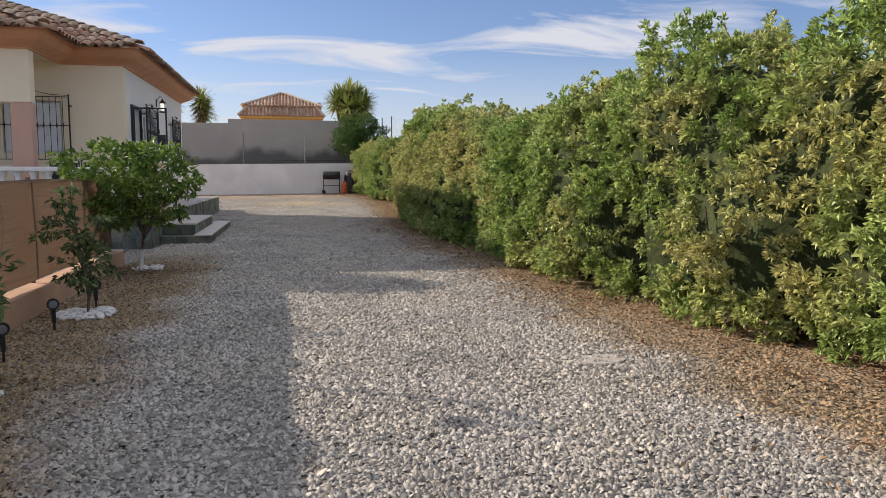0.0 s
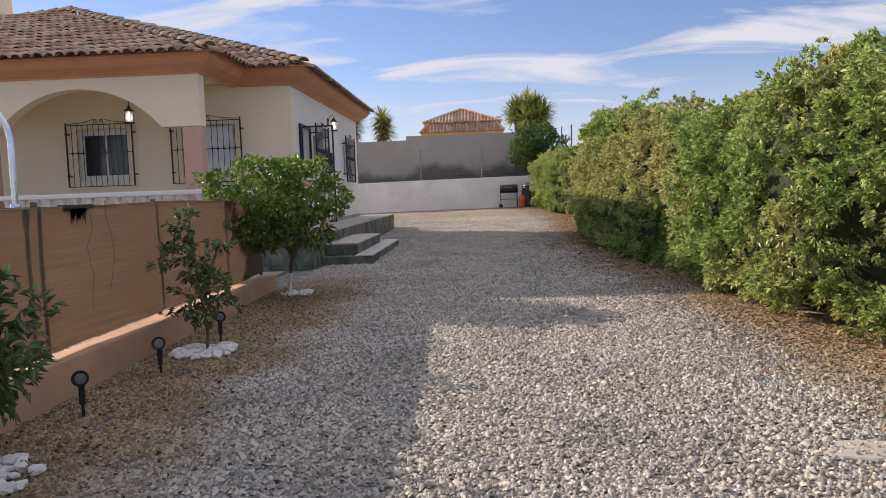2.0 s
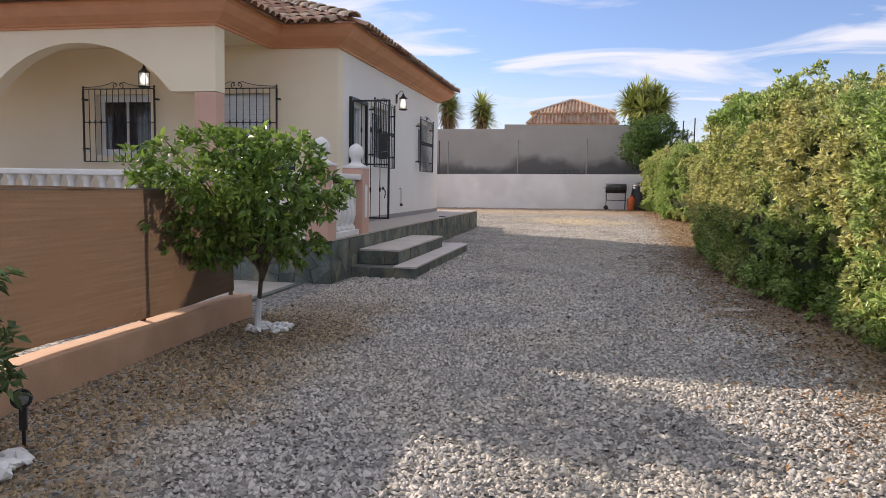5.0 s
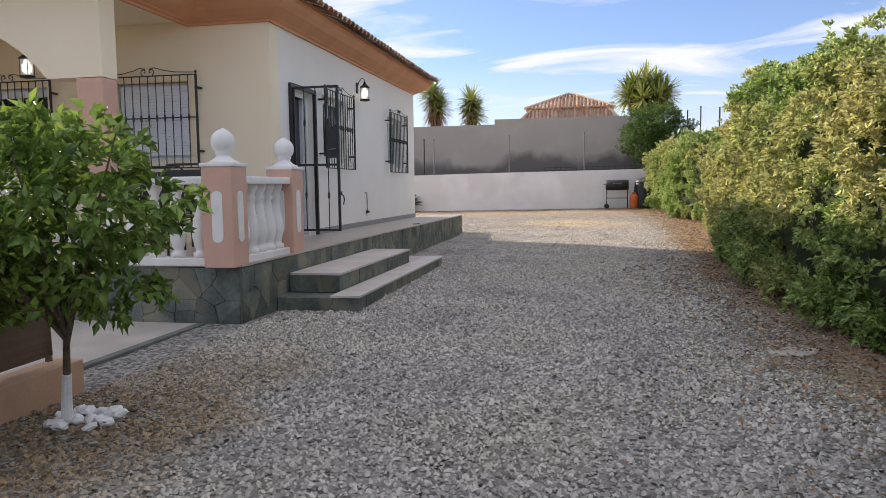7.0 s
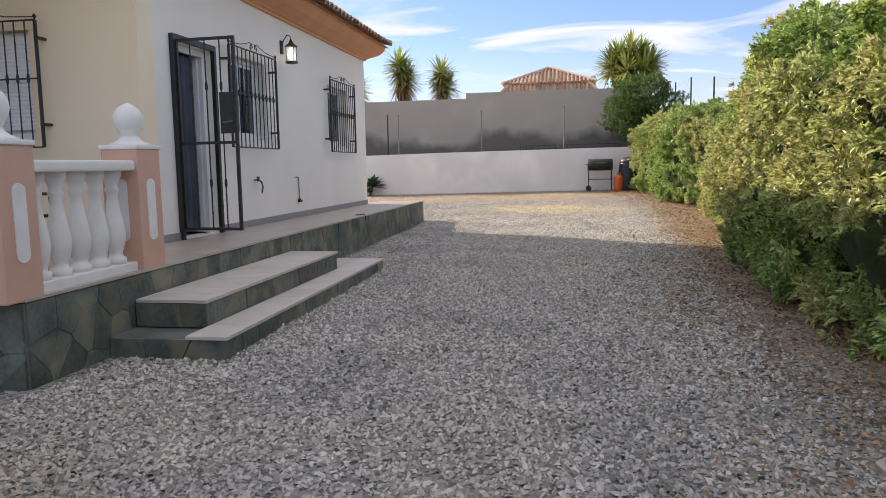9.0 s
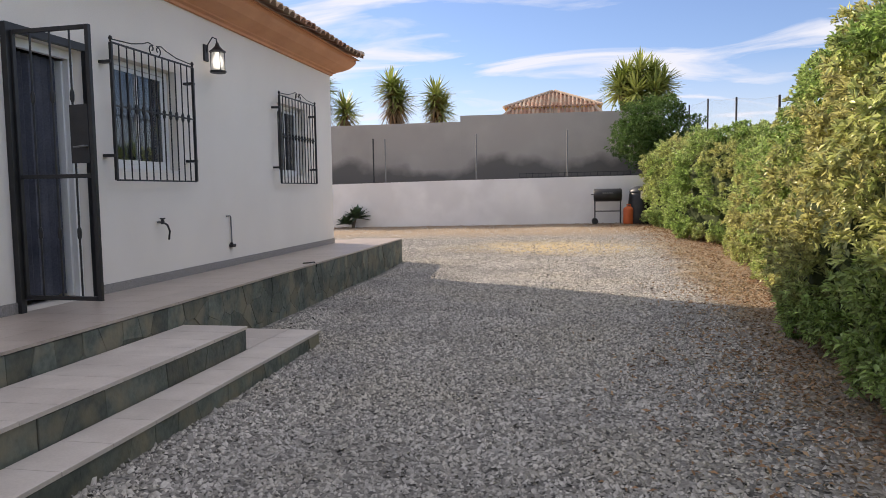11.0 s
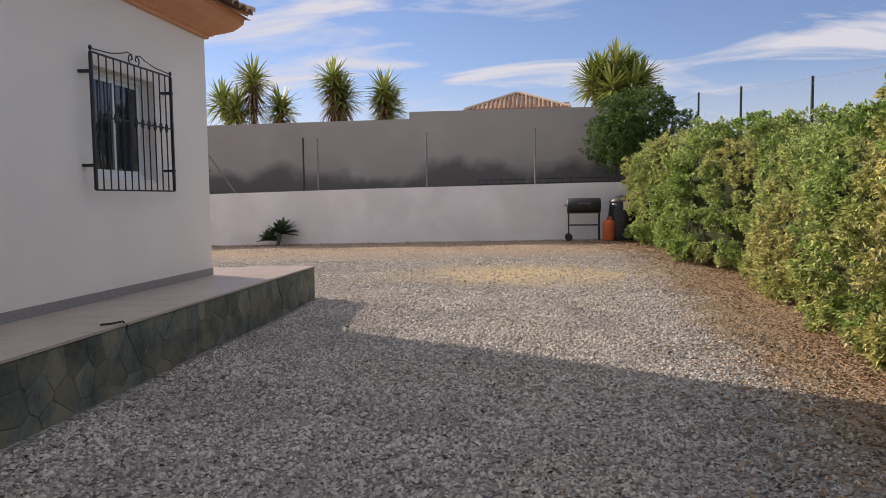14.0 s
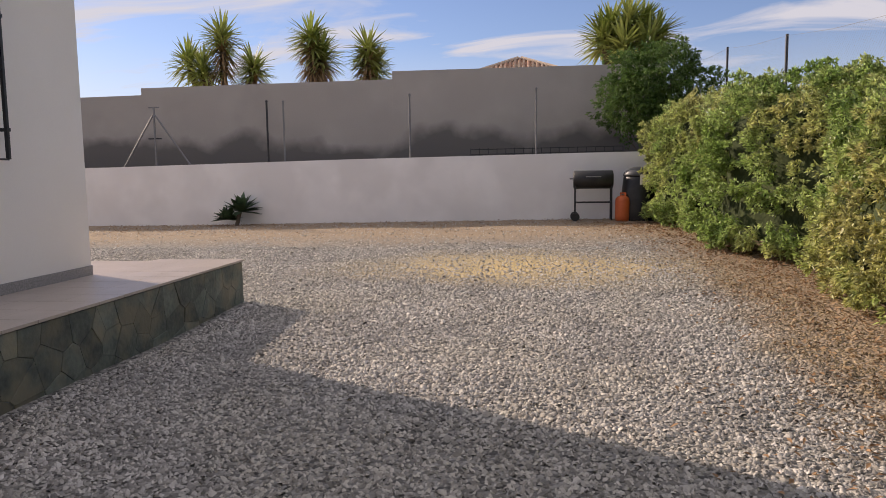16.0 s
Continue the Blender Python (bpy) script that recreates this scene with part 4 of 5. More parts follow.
def window(name, w, z0, z1, m, shut, label, parted=True):
    """White frame with two sashes, glass, a curtain behind, and a roller shutter part way down; faces -y, set back in the wall."""
    root = empty(name)
    d0, d1 = 0.12, 0.17
    h = w / 2
    part("window_sill", boxed(-h, 0.02, z0, h, 0.20, z0 + 0.03, 0.004), M["plaster_white"], root)
    part("window_frame", wall_sheet("x", d0, d1, -h + 0.002, h - 0.002, z0 + 0.032, z1 - 0.002, [(-h + 0.05, h - 0.05, z0 + 0.08, z1 - 0.05)]), M["door_white"], root)
    for s in (-1, 1):
        a, b = (-h + 0.052, 0.02) if s < 0 else (-0.02, h - 0.052)
        y = d0 + (0.012 if s < 0 else 0.028)
        part("sash", wall_sheet("x", y, y + 0.014, a, b, z0 + 0.082, z1 - 0.052, [(a + 0.04, b - 0.04, z0 + 0.125, z1 - 0.095)]), M["door_white"], root)
        pane = part("pane", boxed(a + 0.042, y + 0.004, z0 + 0.127, b - 0.042, y + 0.009, z1 - 0.097), M["glass"], root)
        pane.visible_shadow = False
    bm = bmesh.new()
    rows = []
    for k in range(41):
        x = -h + 0.06 + (w - 0.12) * k / 40
        y = 0.22 + 0.02 * math.sin(k * 1.3)
        rows.append((bm.verts.new((x, y, z0 + 0.08)), bm.verts.new((x, y, z1 - 0.05))))
    for k, (a, b) in enumerate(zip(rows, rows[1:])):
        if not parted or k not in (18, 19, 20):
            bm.faces.new((a[0], b[0], b[1], a[1]))
    part("curtain", bm, M["curtain"], root, "grey drawn-back curtain" if parted else "dark drawn curtain")
    if shut:
        bm = bmesh.new()
        n = int((z1 - z0 - 0.06) * shut / 0.045)
        for k in range(n):
            z = z1 - 0.05 - 0.045 * k
            box(bm, -h + 0.03, 0.040, z - 0.043, h - 0.03, 0.052, z, 0.003)
        part("roller_shutter", bm, M["shutter"], root, "pale roller shutter let down part way")
    root.matrix_world = m
    tagged(root, label, kind="structure")
    return root


facing_east = lambda y: pose(XW, y, 0, 0, 0, 90)
facing_front = lambda x: pose(x, YF, 0)
window("window_1", 1.146, 1.862, 2.978, facing_east(19.475), 0.0, "white framed window with parted grey curtains")
window("window_2", 1.126, 1.862, 2.978, facing_east(23.405), 0.0, "white framed window with dark drawn curtains", False)
window("window_3", 1.146, 1.862, 2.978, facing_front(-5.305), 0.97, "window closed by a pale roller shutter")
window("window_4", 1.116, 1.862, 2.978, facing_front(-7.60), 0.1, "white framed window with grey curtains in the porch")
grille(0, 1.48, 1.77, 3.06, 11, facing_east(19.46), "black wrought iron window grille with scrolled crest")
grille(0, 1.48, 1.77, 3.06, 11, facing_east(23.40), "black wrought iron window grille with scrolled crest")
grille(0, 1.50, 1.75, 3.05, 11, facing_front(-5.30), "black wrought iron window grille with scrolled crest")
grille(0, 1.44, 1.75, 3.06, 11, facing_front(-7.61), "black wrought iron window grille with scrolled crest")


def gate_leaf(root, w, z0, z1, bars, lock):
    """An iron gate leaf in the plane y = 0, from x = 0 (hinge) to x = w."""
    for x in (0.015, w - 0.015):
        part("stile", boxed(x - 0.017, -0.017, z0, x + 0.017, 0.017, z1, 0.003), M["iron"], root)
    for z in (z0 + 0.017, z1 - 0.017, z0 + 0.46 * (z1 - z0)):
        part("rail", boxed(0.034, -0.015, z - 0.016, w - 0.034, 0.015, z + 0.016, 0.003), M["iron"], root)
    for k in range(1, bars + 1):
        x = w * k / (bars + 1)
        bar = part("bar", tube(bmesh.new(), [(x, 0, z0 + 0.03), (x, 0, z1 - 0.03)], 0.008, 6), M["iron"], root)
        for t in (0.25, 0.75):
            part("knot", lathe(bmesh.new(), [(0.009, -0.05), (0.017, -0.03), (0.018, 0.0), (0.017, 0.03), (0.009, 0.05)], 6, x, 0, z0 + t * (z1 - z0)), M["iron"], bar)
    if lock:
        zc = z0 + 0.52 * (z1 - z0)
        part("lock_plate", boxed(w - 0.20, -0.02, zc - 0.03, w - 0.035, -0.008, zc + 0.42, 0.004), M["iron"], root, "black sheet metal lock plate")
        part("gate_handle", tube(bmesh.new(), [(w - 0.05, -0.02, zc + 0.1), (w - 0.05, -0.06, zc + 0.1), (w - 0.14, -0.065, zc + 0.09)], 0.008, 6), M["zinc"], root)


def side_door():
    root = empty("door_gate", XW + 0.02, 17.57, 0)
    gate_leaf(root, 0.72, 0.80, 2.93, 3, True)
    root.matrix_world = pose(XW + 0.04, 17.56, 0, 0, 0, -3)
    tagged(root, "black iron security gate standing open against the terrace", "gate")
    d = empty("door_1")
    part("door_frame", wall_sheet("x", 0.002, 0.05, -0.50, 0.50, FLOOR + 0.002, 2.99, [(-0.445, 0.445, FLOOR, 2.925)]), M["iron"], d, "black iron gate frame")
    part("inner_frame", wall_sheet("x", 0.14, 0.19, -0.447, 0.447, FLOOR + 0.004, 2.925, [(-0.38, 0.38, FLOOR, 2.85)]), M["door_white"], d)
    leaf = part("door_leaf", boxed(0.36, 0.195, FLOOR + 0.02, 0.40, 1.0, 2.84, 0.006), M["door_white"], d, "white door leaf opened inwards")
    bm = bmesh.new()
    rows = []
    for k in range(25):
        x = -0.37 + 0.03 * k
        y = 0.24 + 0.025 * math.sin(k * 1.9)
        rows.append((bm.verts.new((x, y, FLOOR + 0.05)), bm.verts.new((x, y, 2.84))))
    for a, b in zip(rows, rows[1:]):
        bm.faces.new((a[0], b[0], b[1], a[1]))
    part("strip_curtain", bm, M["curtain"], d, "grey hanging strip curtain")
    d.matrix_world = pose(XW + 0.052, 18.0, 0, 0, 0, 90) @ Matrix.Translation((0, 0.0, 0))
    tagged(d, "open doorway with black iron frame and a grey strip curtain", kind="structure")


side_door()


def porch_door():
    d = empty("door_2")
    gate = part("door_frame", wall_sheet("x", 0.002, 0.05, -0.63, 0.63, FLOOR + 0.002, 3.0, [(-0.57, 0.57, FLOOR, 2.94)]), M["iron"], d)
    for k in range(9):
        x = -0.5 + 0.125 * k
        part("bar", tube(bmesh.new(), [(x, 0.03, FLOOR + 0.05), (x, 0.03, 2.94)], 0.009, 6), M["iron"], d)
    part("rail", boxed(-0.57, 0.02, 1.75, 0.57, 0.04, 1.79), M["iron"], d)
    part("door_leaf", boxed(-0.58, 0.12, FLOOR + 0.01, 0.58, 0.17, 2.94, 0.004), surface("grey_door", (0.20, 0.20, 0.17), (0.30, 0.29, 0.26), 4, 0.4, 0.05, 60, stretch=(12, 1, 0.3)), d, "grey glazed front door")
    d.matrix_world = pose(-11.5, YF - 0.052, 0)
    tagged(d, "grey glazed front door behind black iron bars", kind="structure")


porch_door()


# ---- lanterns ----
def lantern(name, m, hanging, label):
    root = empty(name)
    top = 0.0
    if hanging:
        for k in range(5):
            z = 0.42 - 0.04 * k
            ring = [(0.012 * math.cos(a) * (k % 2), 0.012 * math.cos(a) * (1 - k % 2), z + 0.024 * math.sin(a)) for a in [i * math.pi / 4 for i in range(9)]]
            part("chain_link", tube(bmesh.new(), ring, 0.004, 5), M["iron"], root)
        part("ceiling_rod", tube(bmesh.new(), [(0, 0, 0.44), (0, 0, TOP + 0.006 - 3.08)], 0.006, 6), M["iron"], root)
    else:
        part("wall_plate", boxed(-0.05, 0.14, 0.02, 0.05, 0.165, 0.22, 0.01), M["iron"], root)
        arm = [(0, 0.145, 0.12), (0, 0.12, 0.22), (0, 0.06, 0.30), (0, 0.01, 0.28), (0, 0, 0.22)]
        part("arm", tube(bmesh.new(), arm, 0.008, 8), M["iron"], root)
    part("cap", lathe(bmesh.new(), [(0.012, 0.235), (0.02, 0.22), (0.03, 0.19), (0.07, 0.15), (0.098, 0.132), (0.098, 0.122), (0.02, 0.121)], 12), M["iron"], root)
    shade = part("glass_shade", lathe(bmesh.new(), [(0.07, -0.10), (0.074, 0.0), (0.076, 0.11)], 12), M["lamp_glass"], root, "frosted glass cylinder", True)
    shade.visible_shadow = False
    part("bulb", lathe(bmesh.new(), [(0.018, -0.06), (0.044, -0.03), (0.044, 0.02), (0.03, 0.06), (0.012, 0.10)], 10), M["bulb"], root, "lit white bulb", True)
    part("base_ring", lathe(bmesh.new(), [(0.03, -0.135), (0.09, -0.125), (0.098, -0.11), (0.098, -0.10), (0.03, -0.099)], 12), M["iron"], root)
    for k in range(4):
        a = math.pi / 4 + k * math.pi / 2
        part("strut", tube(bmesh.new(), [(0.085 * math.cos(a), 0.085 * math.sin(a), -0.11), (0.085 * math.cos(a), 0.085 * math.sin(a), 0.12)], 0.005, 5), M["iron"], root)
    root.matrix_world = m
    return tagged(root, label, "lantern", "lanterns")


lantern("wall_lantern", pose(XW + 0.165, 20.72, 3.20, 0, 0, 90), False, "black iron wall lantern with frosted glass")
for lx in (-6.5, -10.7):
    lantern("hanging_lantern", pose(lx, 15.9, 3.08), True, "black iron lantern hanging from the porch ceiling")

# tap and water pipe on the house wall
tap = empty("garden_tap", XW, 19.55, 1.33)
part("pipe", tube(bmesh.new(), [(0, 0, 0), (0.06, 0, 0), (0.08, 0, -0.01)], 0.012, 8), M["zinc"], tap)
part("valve", lathe(bmesh.new(), [(0.018, -0.02), (0.022, 0.0), (0.014, 0.03), (0.03, 0.035), (0.03, 0.045)], 8, 0.06, 0, 0), M["iron"], tap)
part("hose", tube(bmesh.new(), [(0.08, 0, -0.01), (0.09, 0.04, -0.03), (0.085, 0.09, -0.10), (0.06, 0.11, -0.19)], 0.011, 7), M["plastic"], tap, "short black hose end")
tagged(tap, "wall tap with a short black hose end", "tap")
pipe = empty("gas_pipe", XW + 0.015, 21.2, 0.95)
part("pipe", tube(bmesh.new(), [(0, -0.12, 0.39), (0, -0.02, 0.39), (0, 0.0, 0.37), (0, 0.01, 0.02)], 0.008, 7), M["zinc"], pipe)
part("valve", boxed(-0.012, -0.05, -0.015, 0.04, 0.05, 0.025, 0.008), M["iron"], pipe)
part("knob", lathe(bmesh.new(), [(0.02, 0.02), (0.022, 0.04), (0.01, 0.05)], 8, 0.015, -0.03, 0), M["iron"], pipe)
tagged(pipe, "thin copper pipe with a black valve on the house wall", "pipe")

# cable dropped over the terrace edge
cable = empty("cable", TX, 21.55, FLOOR)
part("cable_run", tube(bmesh.new(), [(-0.12, -0.1, 0.012), (-0.06, -0.04, 0.012), (-0.02, 0.05, 0.014), (0.006, 0.06, -0.02), (0.008, 0.05, -0.06)], 0.008, 6), M["plastic"], cable)
tagged(cable, "black cable end lying over the terrace edge", "cable")


def garden_chair(x, y, rz):
    """Dark tubular garden chair on the terrace."""
    root = empty("garden_chair")
    for sx in (-0.25, 0.25):
        part("side_frame", tube(bmesh.new(), [(sx, 0.25, 0), (sx, 0.22, 0.45), (sx, 0.25, 0.95), (sx, 0.24, 1.0)], 0.014, 7), M["iron"], root)
        part("front_leg", tube(bmesh.new(), [(sx, -0.25, 0), (sx, -0.24, 0.44), (sx, -0.22, 0.62), (sx, 0.2, 0.64)], 0.014, 7), M["iron"], root)
    part("top_rail", tube(bmesh.new(), [(-0.25, 0.24, 1.0), (-0.22, 0.24, 1.03), (0.22, 0.24, 1.03), (0.25, 0.24, 1.0)], 0.014, 7), M["iron"], root)
    part("backrest", boxed(-0.23, 0.225, 0.50, 0.23, 0.245, 0.97, 0.008), M["plastic"], root, "black mesh backrest")
    part("seat", boxed(-0.24, -0.24, 0.43, 0.24, 0.22, 0.455, 0.01), M["plastic"], root)
    root.matrix_world = pose(x, y, FLOOR, 0, 0, rz)
    tagged(root, "black tubular garden chair behind the balustrade", "chair", "garden chairs")


garden_chair(-3.55, 15.0, 170)
garden_chair(-4.4, 15.7, 200)

# curved steel pole beside the fence
pole = empty("shower_pole", -2.70, 6.24, gz(-2.7, 6.2))
arc = [(0, 0, 0), (0, 0, 1.0), (0, 0, 1.78), (-0.02, 0, 1.87), (-0.07, 0, 1.96), (-0.32, 0, 2.19), (-0.58, 0, 2.37), (-0.68, 0, 2.38), (-0.75, 0, 2.32)]
part("pole", tube(bmesh.new(), arc, 0.021, 10), M["chrome"], pole, smooth=True)
part("collar", lathe(bmesh.new(), [(0.03, 1.25), (0.034, 1.27), (0.034, 1.33), (0.03, 1.35)], 10), M["chrome"], pole)
part("head", lathe(bmesh.new(), [(0.09, 2.24), (0.09, 2.255), (0.03, 2.28), (0.02, 2.32)], 14, -0.75, 0, 0), M["chrome"], pole)
tagged(pole, "curved polished steel shower pole behind the screen", "shower")


# ---- slate facing and paving pieces ----
def cell(seeds, k, bounds):
    """The part of a rectangle nearer to seed k than to any other."""
    u0, u1, v0, v1 = bounds
    poly = [(u0, v0), (u1, v0), (u1, v1), (u0, v1)]
    cx, cy = seeds[k]
    for j, (sx, sy) in enumerate(seeds):
        if j == k or abs(sx - cx) > 1.6 or abs(sy - cy) > 1.6:
            continue
        mx, my, nx, ny = (cx + sx) / 2, (cy + sy) / 2, sx - cx, sy - cy
        out = []
        side = [(p[0] - mx) * nx + (p[1] - my) * ny for p in poly]
        for i in range(len(poly)):
            a, b, da, db = poly[i], poly[(i + 1) % len(poly)], side[i], side[(i + 1) % len(poly)]
            if da <= 0:
                out.append(a)
            if da * db < 0:
                t = da / (da - db)
                out.append((a[0] + (b[0] - a[0]) * t, a[1] + (b[1] - a[1]) * t))
        poly = out
        if len(poly) < 3:
            return []
    return poly


def slate_face(parent, origin, along, out, length, height, size, seed, tall=1):
    """Irregular slates on an upright face; joints 12 mm, faces uneven."""
    rng = random.Random(seed)
    seeds = []
    nu, nv = max(1, round(length / size)), max(1, round(height / (size * 0.85)))
    for i in range(nu):
        for j in range(nv):
            seeds.append((length * (i + 0.5 + rng.uniform(-0.42, 0.42)) / nu, height * (j + 0.5 + rng.uniform(-0.4, 0.4)) / nv))
    o, al, ou = Vector(origin), Vector(along), Vector(out)
    inv = parent.matrix_world.inverted()
    for k in range(len(seeds)):
        poly = cell(seeds, k, (0, length, 0, height))
        if len(poly) < 3:
            continue
        c = (sum(p[0] for p in poly) / len(poly), sum(p[1] for p in poly) / len(poly))
        d = rng.uniform(0.020, 0.030)
        bm = bmesh.new()
        rings = []
        for shrink, depth in ((0.002, 0.0), (0.002, d - 0.004), (0.006, d)):
            ring = []
            for p in poly:
                v = Vector((p[0] - c[0], p[1] - c[1]))
                v *= max(0.2, 1 - shrink / max(v.length, 0.02))
                ring.append(bm.verts.new(o + al * (c[0] + v.x) + Vector((0, 0, c[1] + v.y)) + ou * (depth + (rng.uniform(-0.002, 0.003) if depth == d else 0))))
            rings.append(ring)
        n = len(poly)
        for a, b in zip(rings, rings[1:]):
            for i in range(n):
                bm.faces.new((a[i], a[(i + 1) % n], b[(i + 1) % n], b[i]))
        bm.faces.new(rings[-1])
        part("slate", bm, M["slate"], parent).matrix_basis = inv


slate_face(terrace, (TX - 0.03, 13.9, 0.02), (0, 1, 0), (1, 0, 0), 12.58, FLOOR - 0.045, 0.235, 1)
slate_face(terrace, (-6.0, 13.9, 0.02), (1, 0, 0), (0, -1, 0), 6.0 + TX - 0.02, FLOOR - 0.045, 0.215, 2)
slate_face(terrace, (-5.0, 26.48, 0.1), (1, 0, 0), (0, 1, 0), 5.0 + TX - 0.02, FLOOR - 0.13, 0.32, 3)
for (sx, sy0, sy1, sz), sd in zip(STEP, (4, 5)):
    base = 0.05 if sz < 0.3 else 0.262
    slate_face(steps, (sx - 0.025, sy0, base), (0, 1, 0), (1, 0, 0), sy1 - sy0, sz - base - 0.028, 0.32, sd)
    slate_face(steps, (TX, sy0 + 0.025, base), (1, 0, 0), (0, -1, 0), sx - TX, sz - base - 0.028, 0.32, sd + 10)


def tiles(parent, x0, x1, y0, y1, z, nx, ny, material, thick=0.022, joint=0.004):
    """Flat floor tiles with open joints, one shared mesh."""
    w, l = (x1 - x0) / nx, (y1 - y0) / ny
    bm = boxed(-w / 2 + joint / 2, -l / 2 + joint / 2, -thick, w / 2 - joint / 2, l / 2 - joint / 2, 0, 0.002)
    me = bpy.data.meshes.new("floor_tile")
    bmesh.ops.recalc_face_normals(bm, faces=bm.faces)
    bm.to_mesh(me)
    bm.free()
    me.materials.append(material)
    inv = parent.matrix_world.inverted()
    for i in range(nx):
        for j in range(ny):
            ob = part("floor_tile", me, None, parent)
            ob.matrix_basis = inv @ pose(x0 + w * (i + 0.5), y0 + l * (j + 0.5), z + 0.0008 * ((i * 7 + j * 3) % 3))


tiles(terrace, XW + 0.002, TX + 0.008, 13.88, 26.5, FLOOR, 3, 38, M["floor_tile"])
for sx, sy0, sy1, sz in STEP:
    back = TX + 0.008 if sz > 0.3 else STEP[1][0] + 0.012
    tiles(steps, back, sx + 0.012, sy0 - 0.012, sy1 + 0.012, sz, 1, 11, M["step_tile"], 0.026)
    if sz < 0.3:
        tiles(steps, TX + 0.008, back - 0.002, STEP[1][2] + 0.014, sy1 + 0.012, sz, 1, 2, M["step_tile"], 0.026)


# ---- small garden things along the kerb ----
def stones_ring(x, y, r, count, seed, label):
    root = empty("pebble_ring", x, y, gz(x, y))
    rng = random.Random(seed)
    for k in range(count):
        a, d = rng.uniform(0, 6.28), r * math.sqrt(rng.uniform(0.02, 1))
        bm = bmesh.new()
        bmesh.ops.create_icosphere(bm, subdivisions=1, radius=1)
        s = rng.uniform(0.028, 0.055)
        for v in bm.verts:
            v.co *= rng.uniform(0.75, 1.15)
        bm.transform(pose(d * math.cos(a), d * math.sin(a), s * 0.35 + 0.015 * rng.random(), rng.uniform(-20, 20), rng.uniform(-20, 20), rng.uniform(0, 360)) @ Matrix.Diagonal((s * 1.3, s, s * 0.6, 1)))
        part("pebble", bm, M["pebble"], root)
    tagged(root, label, "stones")


stones_ring(-1.98, 7.60, 0.27, 75, 1, "ring of white painted stones round a young tree")
stones_ring(-2.13, 4.80, 0.34, 80, 2, "ring of white painted stones round a bush")
stones_ring(-2.05, 11.0, 0.20, 34, 3, "white stones round the limewashed trunk")


def spot_lamp(x, y, rz):
    root = empty("garden_spotlight")
    part("stake", tube(bmesh.new(), [(0, 0, -0.03), (0, 0, 0.10)], 0.010, 6), M["plastic"], root)
    part("body", boxed(-0.018, -0.016, 0.08, 0.018, 0.016, 0.20, 0.006), M["plastic"], root)
    bm = lathe(bmesh.new(), [(0.018, -0.07), (0.036, -0.055), (0.05, 0.0), (0.052, 0.02), (0.046, 0.022), (0.042, 0.008)], 16)
    bm.transform(pose(0, -0.01, 0.245, 72, 0, 0))
    head = part("lamp_head", bm, M["plastic"], root)
    bm = lathe(bmesh.new(), [(0.034, 0.009), (0.034, 0.013), (0.015, 0.016)], 16)
    bm.transform(pose(0, -0.01, 0.245, 72, 0, 0))
    part("lens", bm, M["zinc"], head, "pale round lens")
    root.matrix_world = pose(x, y, gz(x, y), 0, 0, rz)
    tagged(root, "black garden spotlight on a stake in the gravel", "spotlight", "garden spotlights")


for sx, sy, sr in ((-2.12, 5.86, 20), (-2.07, 6.88, 14), (-2.0, 8.0, 30)):
    spot_lamp(sx, sy, sr)


def ball_points(rng, n, centre, radii, shell=0.55, lumps=0.36, seed=0.0):
    """Points in the outer shell of a lumpy ball, with their outward ways."""
    pts, ways = [], []
    while len(pts) < n:
        d = Vector((rng.gauss(0, 1), rng.gauss(0, 1), rng.gauss(0, 1))).normalized()
        k = 1 + lumps * 1.6 * noise.noise(d * 1.9 + Vector((seed, seed * 2, 0)))
        r = k * (shell + (1 - shell) * rng.random() ** 0.5)
        pts.append(Vector(centre) + Vector((d.x * radii[0], d.y * radii[1], d.z * radii[2])) * r)
        ways.append(d * 0.8 + Vector((0, 0, 0.25)))
    return pts, ways


def tree(name, x, y, trunk, crown, leaf, size, n, per, seed, label, category, lime=0.0, twigs=10, droop=0.3):
    """A small tree: tapered trunk, limbs into the crown, shoots of leaves. crown: list of (dx, dy, z, rx, ry, rz, share)."""
    rng = random.Random(seed)
    g = gz(x, y)
    root = empty(name, x, y, g)
    pts = [(0, 0, -0.05), (0.02, -0.01, trunk[0] * 0.4), (trunk[2], trunk[3], trunk[0])]
    part("trunk", tube(bmesh.new(), pts, trunk[1], 9, trunk[1] * 0.7), M["bark"], root)
    if lime:
        part("limewash", tube(bmesh.new(), [(0, 0, 0.0), (0.01, -0.005, lime * 0.6), (trunk[2] * lime / trunk[0], trunk[3] * lime / trunk[0], lime)], trunk[1] * 1.25, 9, trunk[1] * 1.05), M["lime"], root, "white limewashed trunk foot")
    P, W = [], []
    for c in crown:
        p, w = ball_points(rng, int(n * c[6]), c[:3], c[3:6], seed=seed)
        P += p
        W += w
    for k in range(twigs):
        tip = P[rng.randrange(len(P))]
        a = Vector((trunk[2], trunk[3], trunk[0] * rng.uniform(0.75, 1.0)))
        mid = a.lerp(tip, 0.5) + Vector((0, 0, 0.06))
        part("limb", tube(bmesh.new(), [a, mid, tip], trunk[1] * 0.45, 6, 0.004), M["bark"], root)
    me = leaf_cloud("leaves", P, W, size[0], size[1], per, leaf, seed, droop, 0.8)
    tagged(part("crown", me, None, root, "dense glossy leaves"), kind="stuff")
    tagged(root, label, category)
    return root


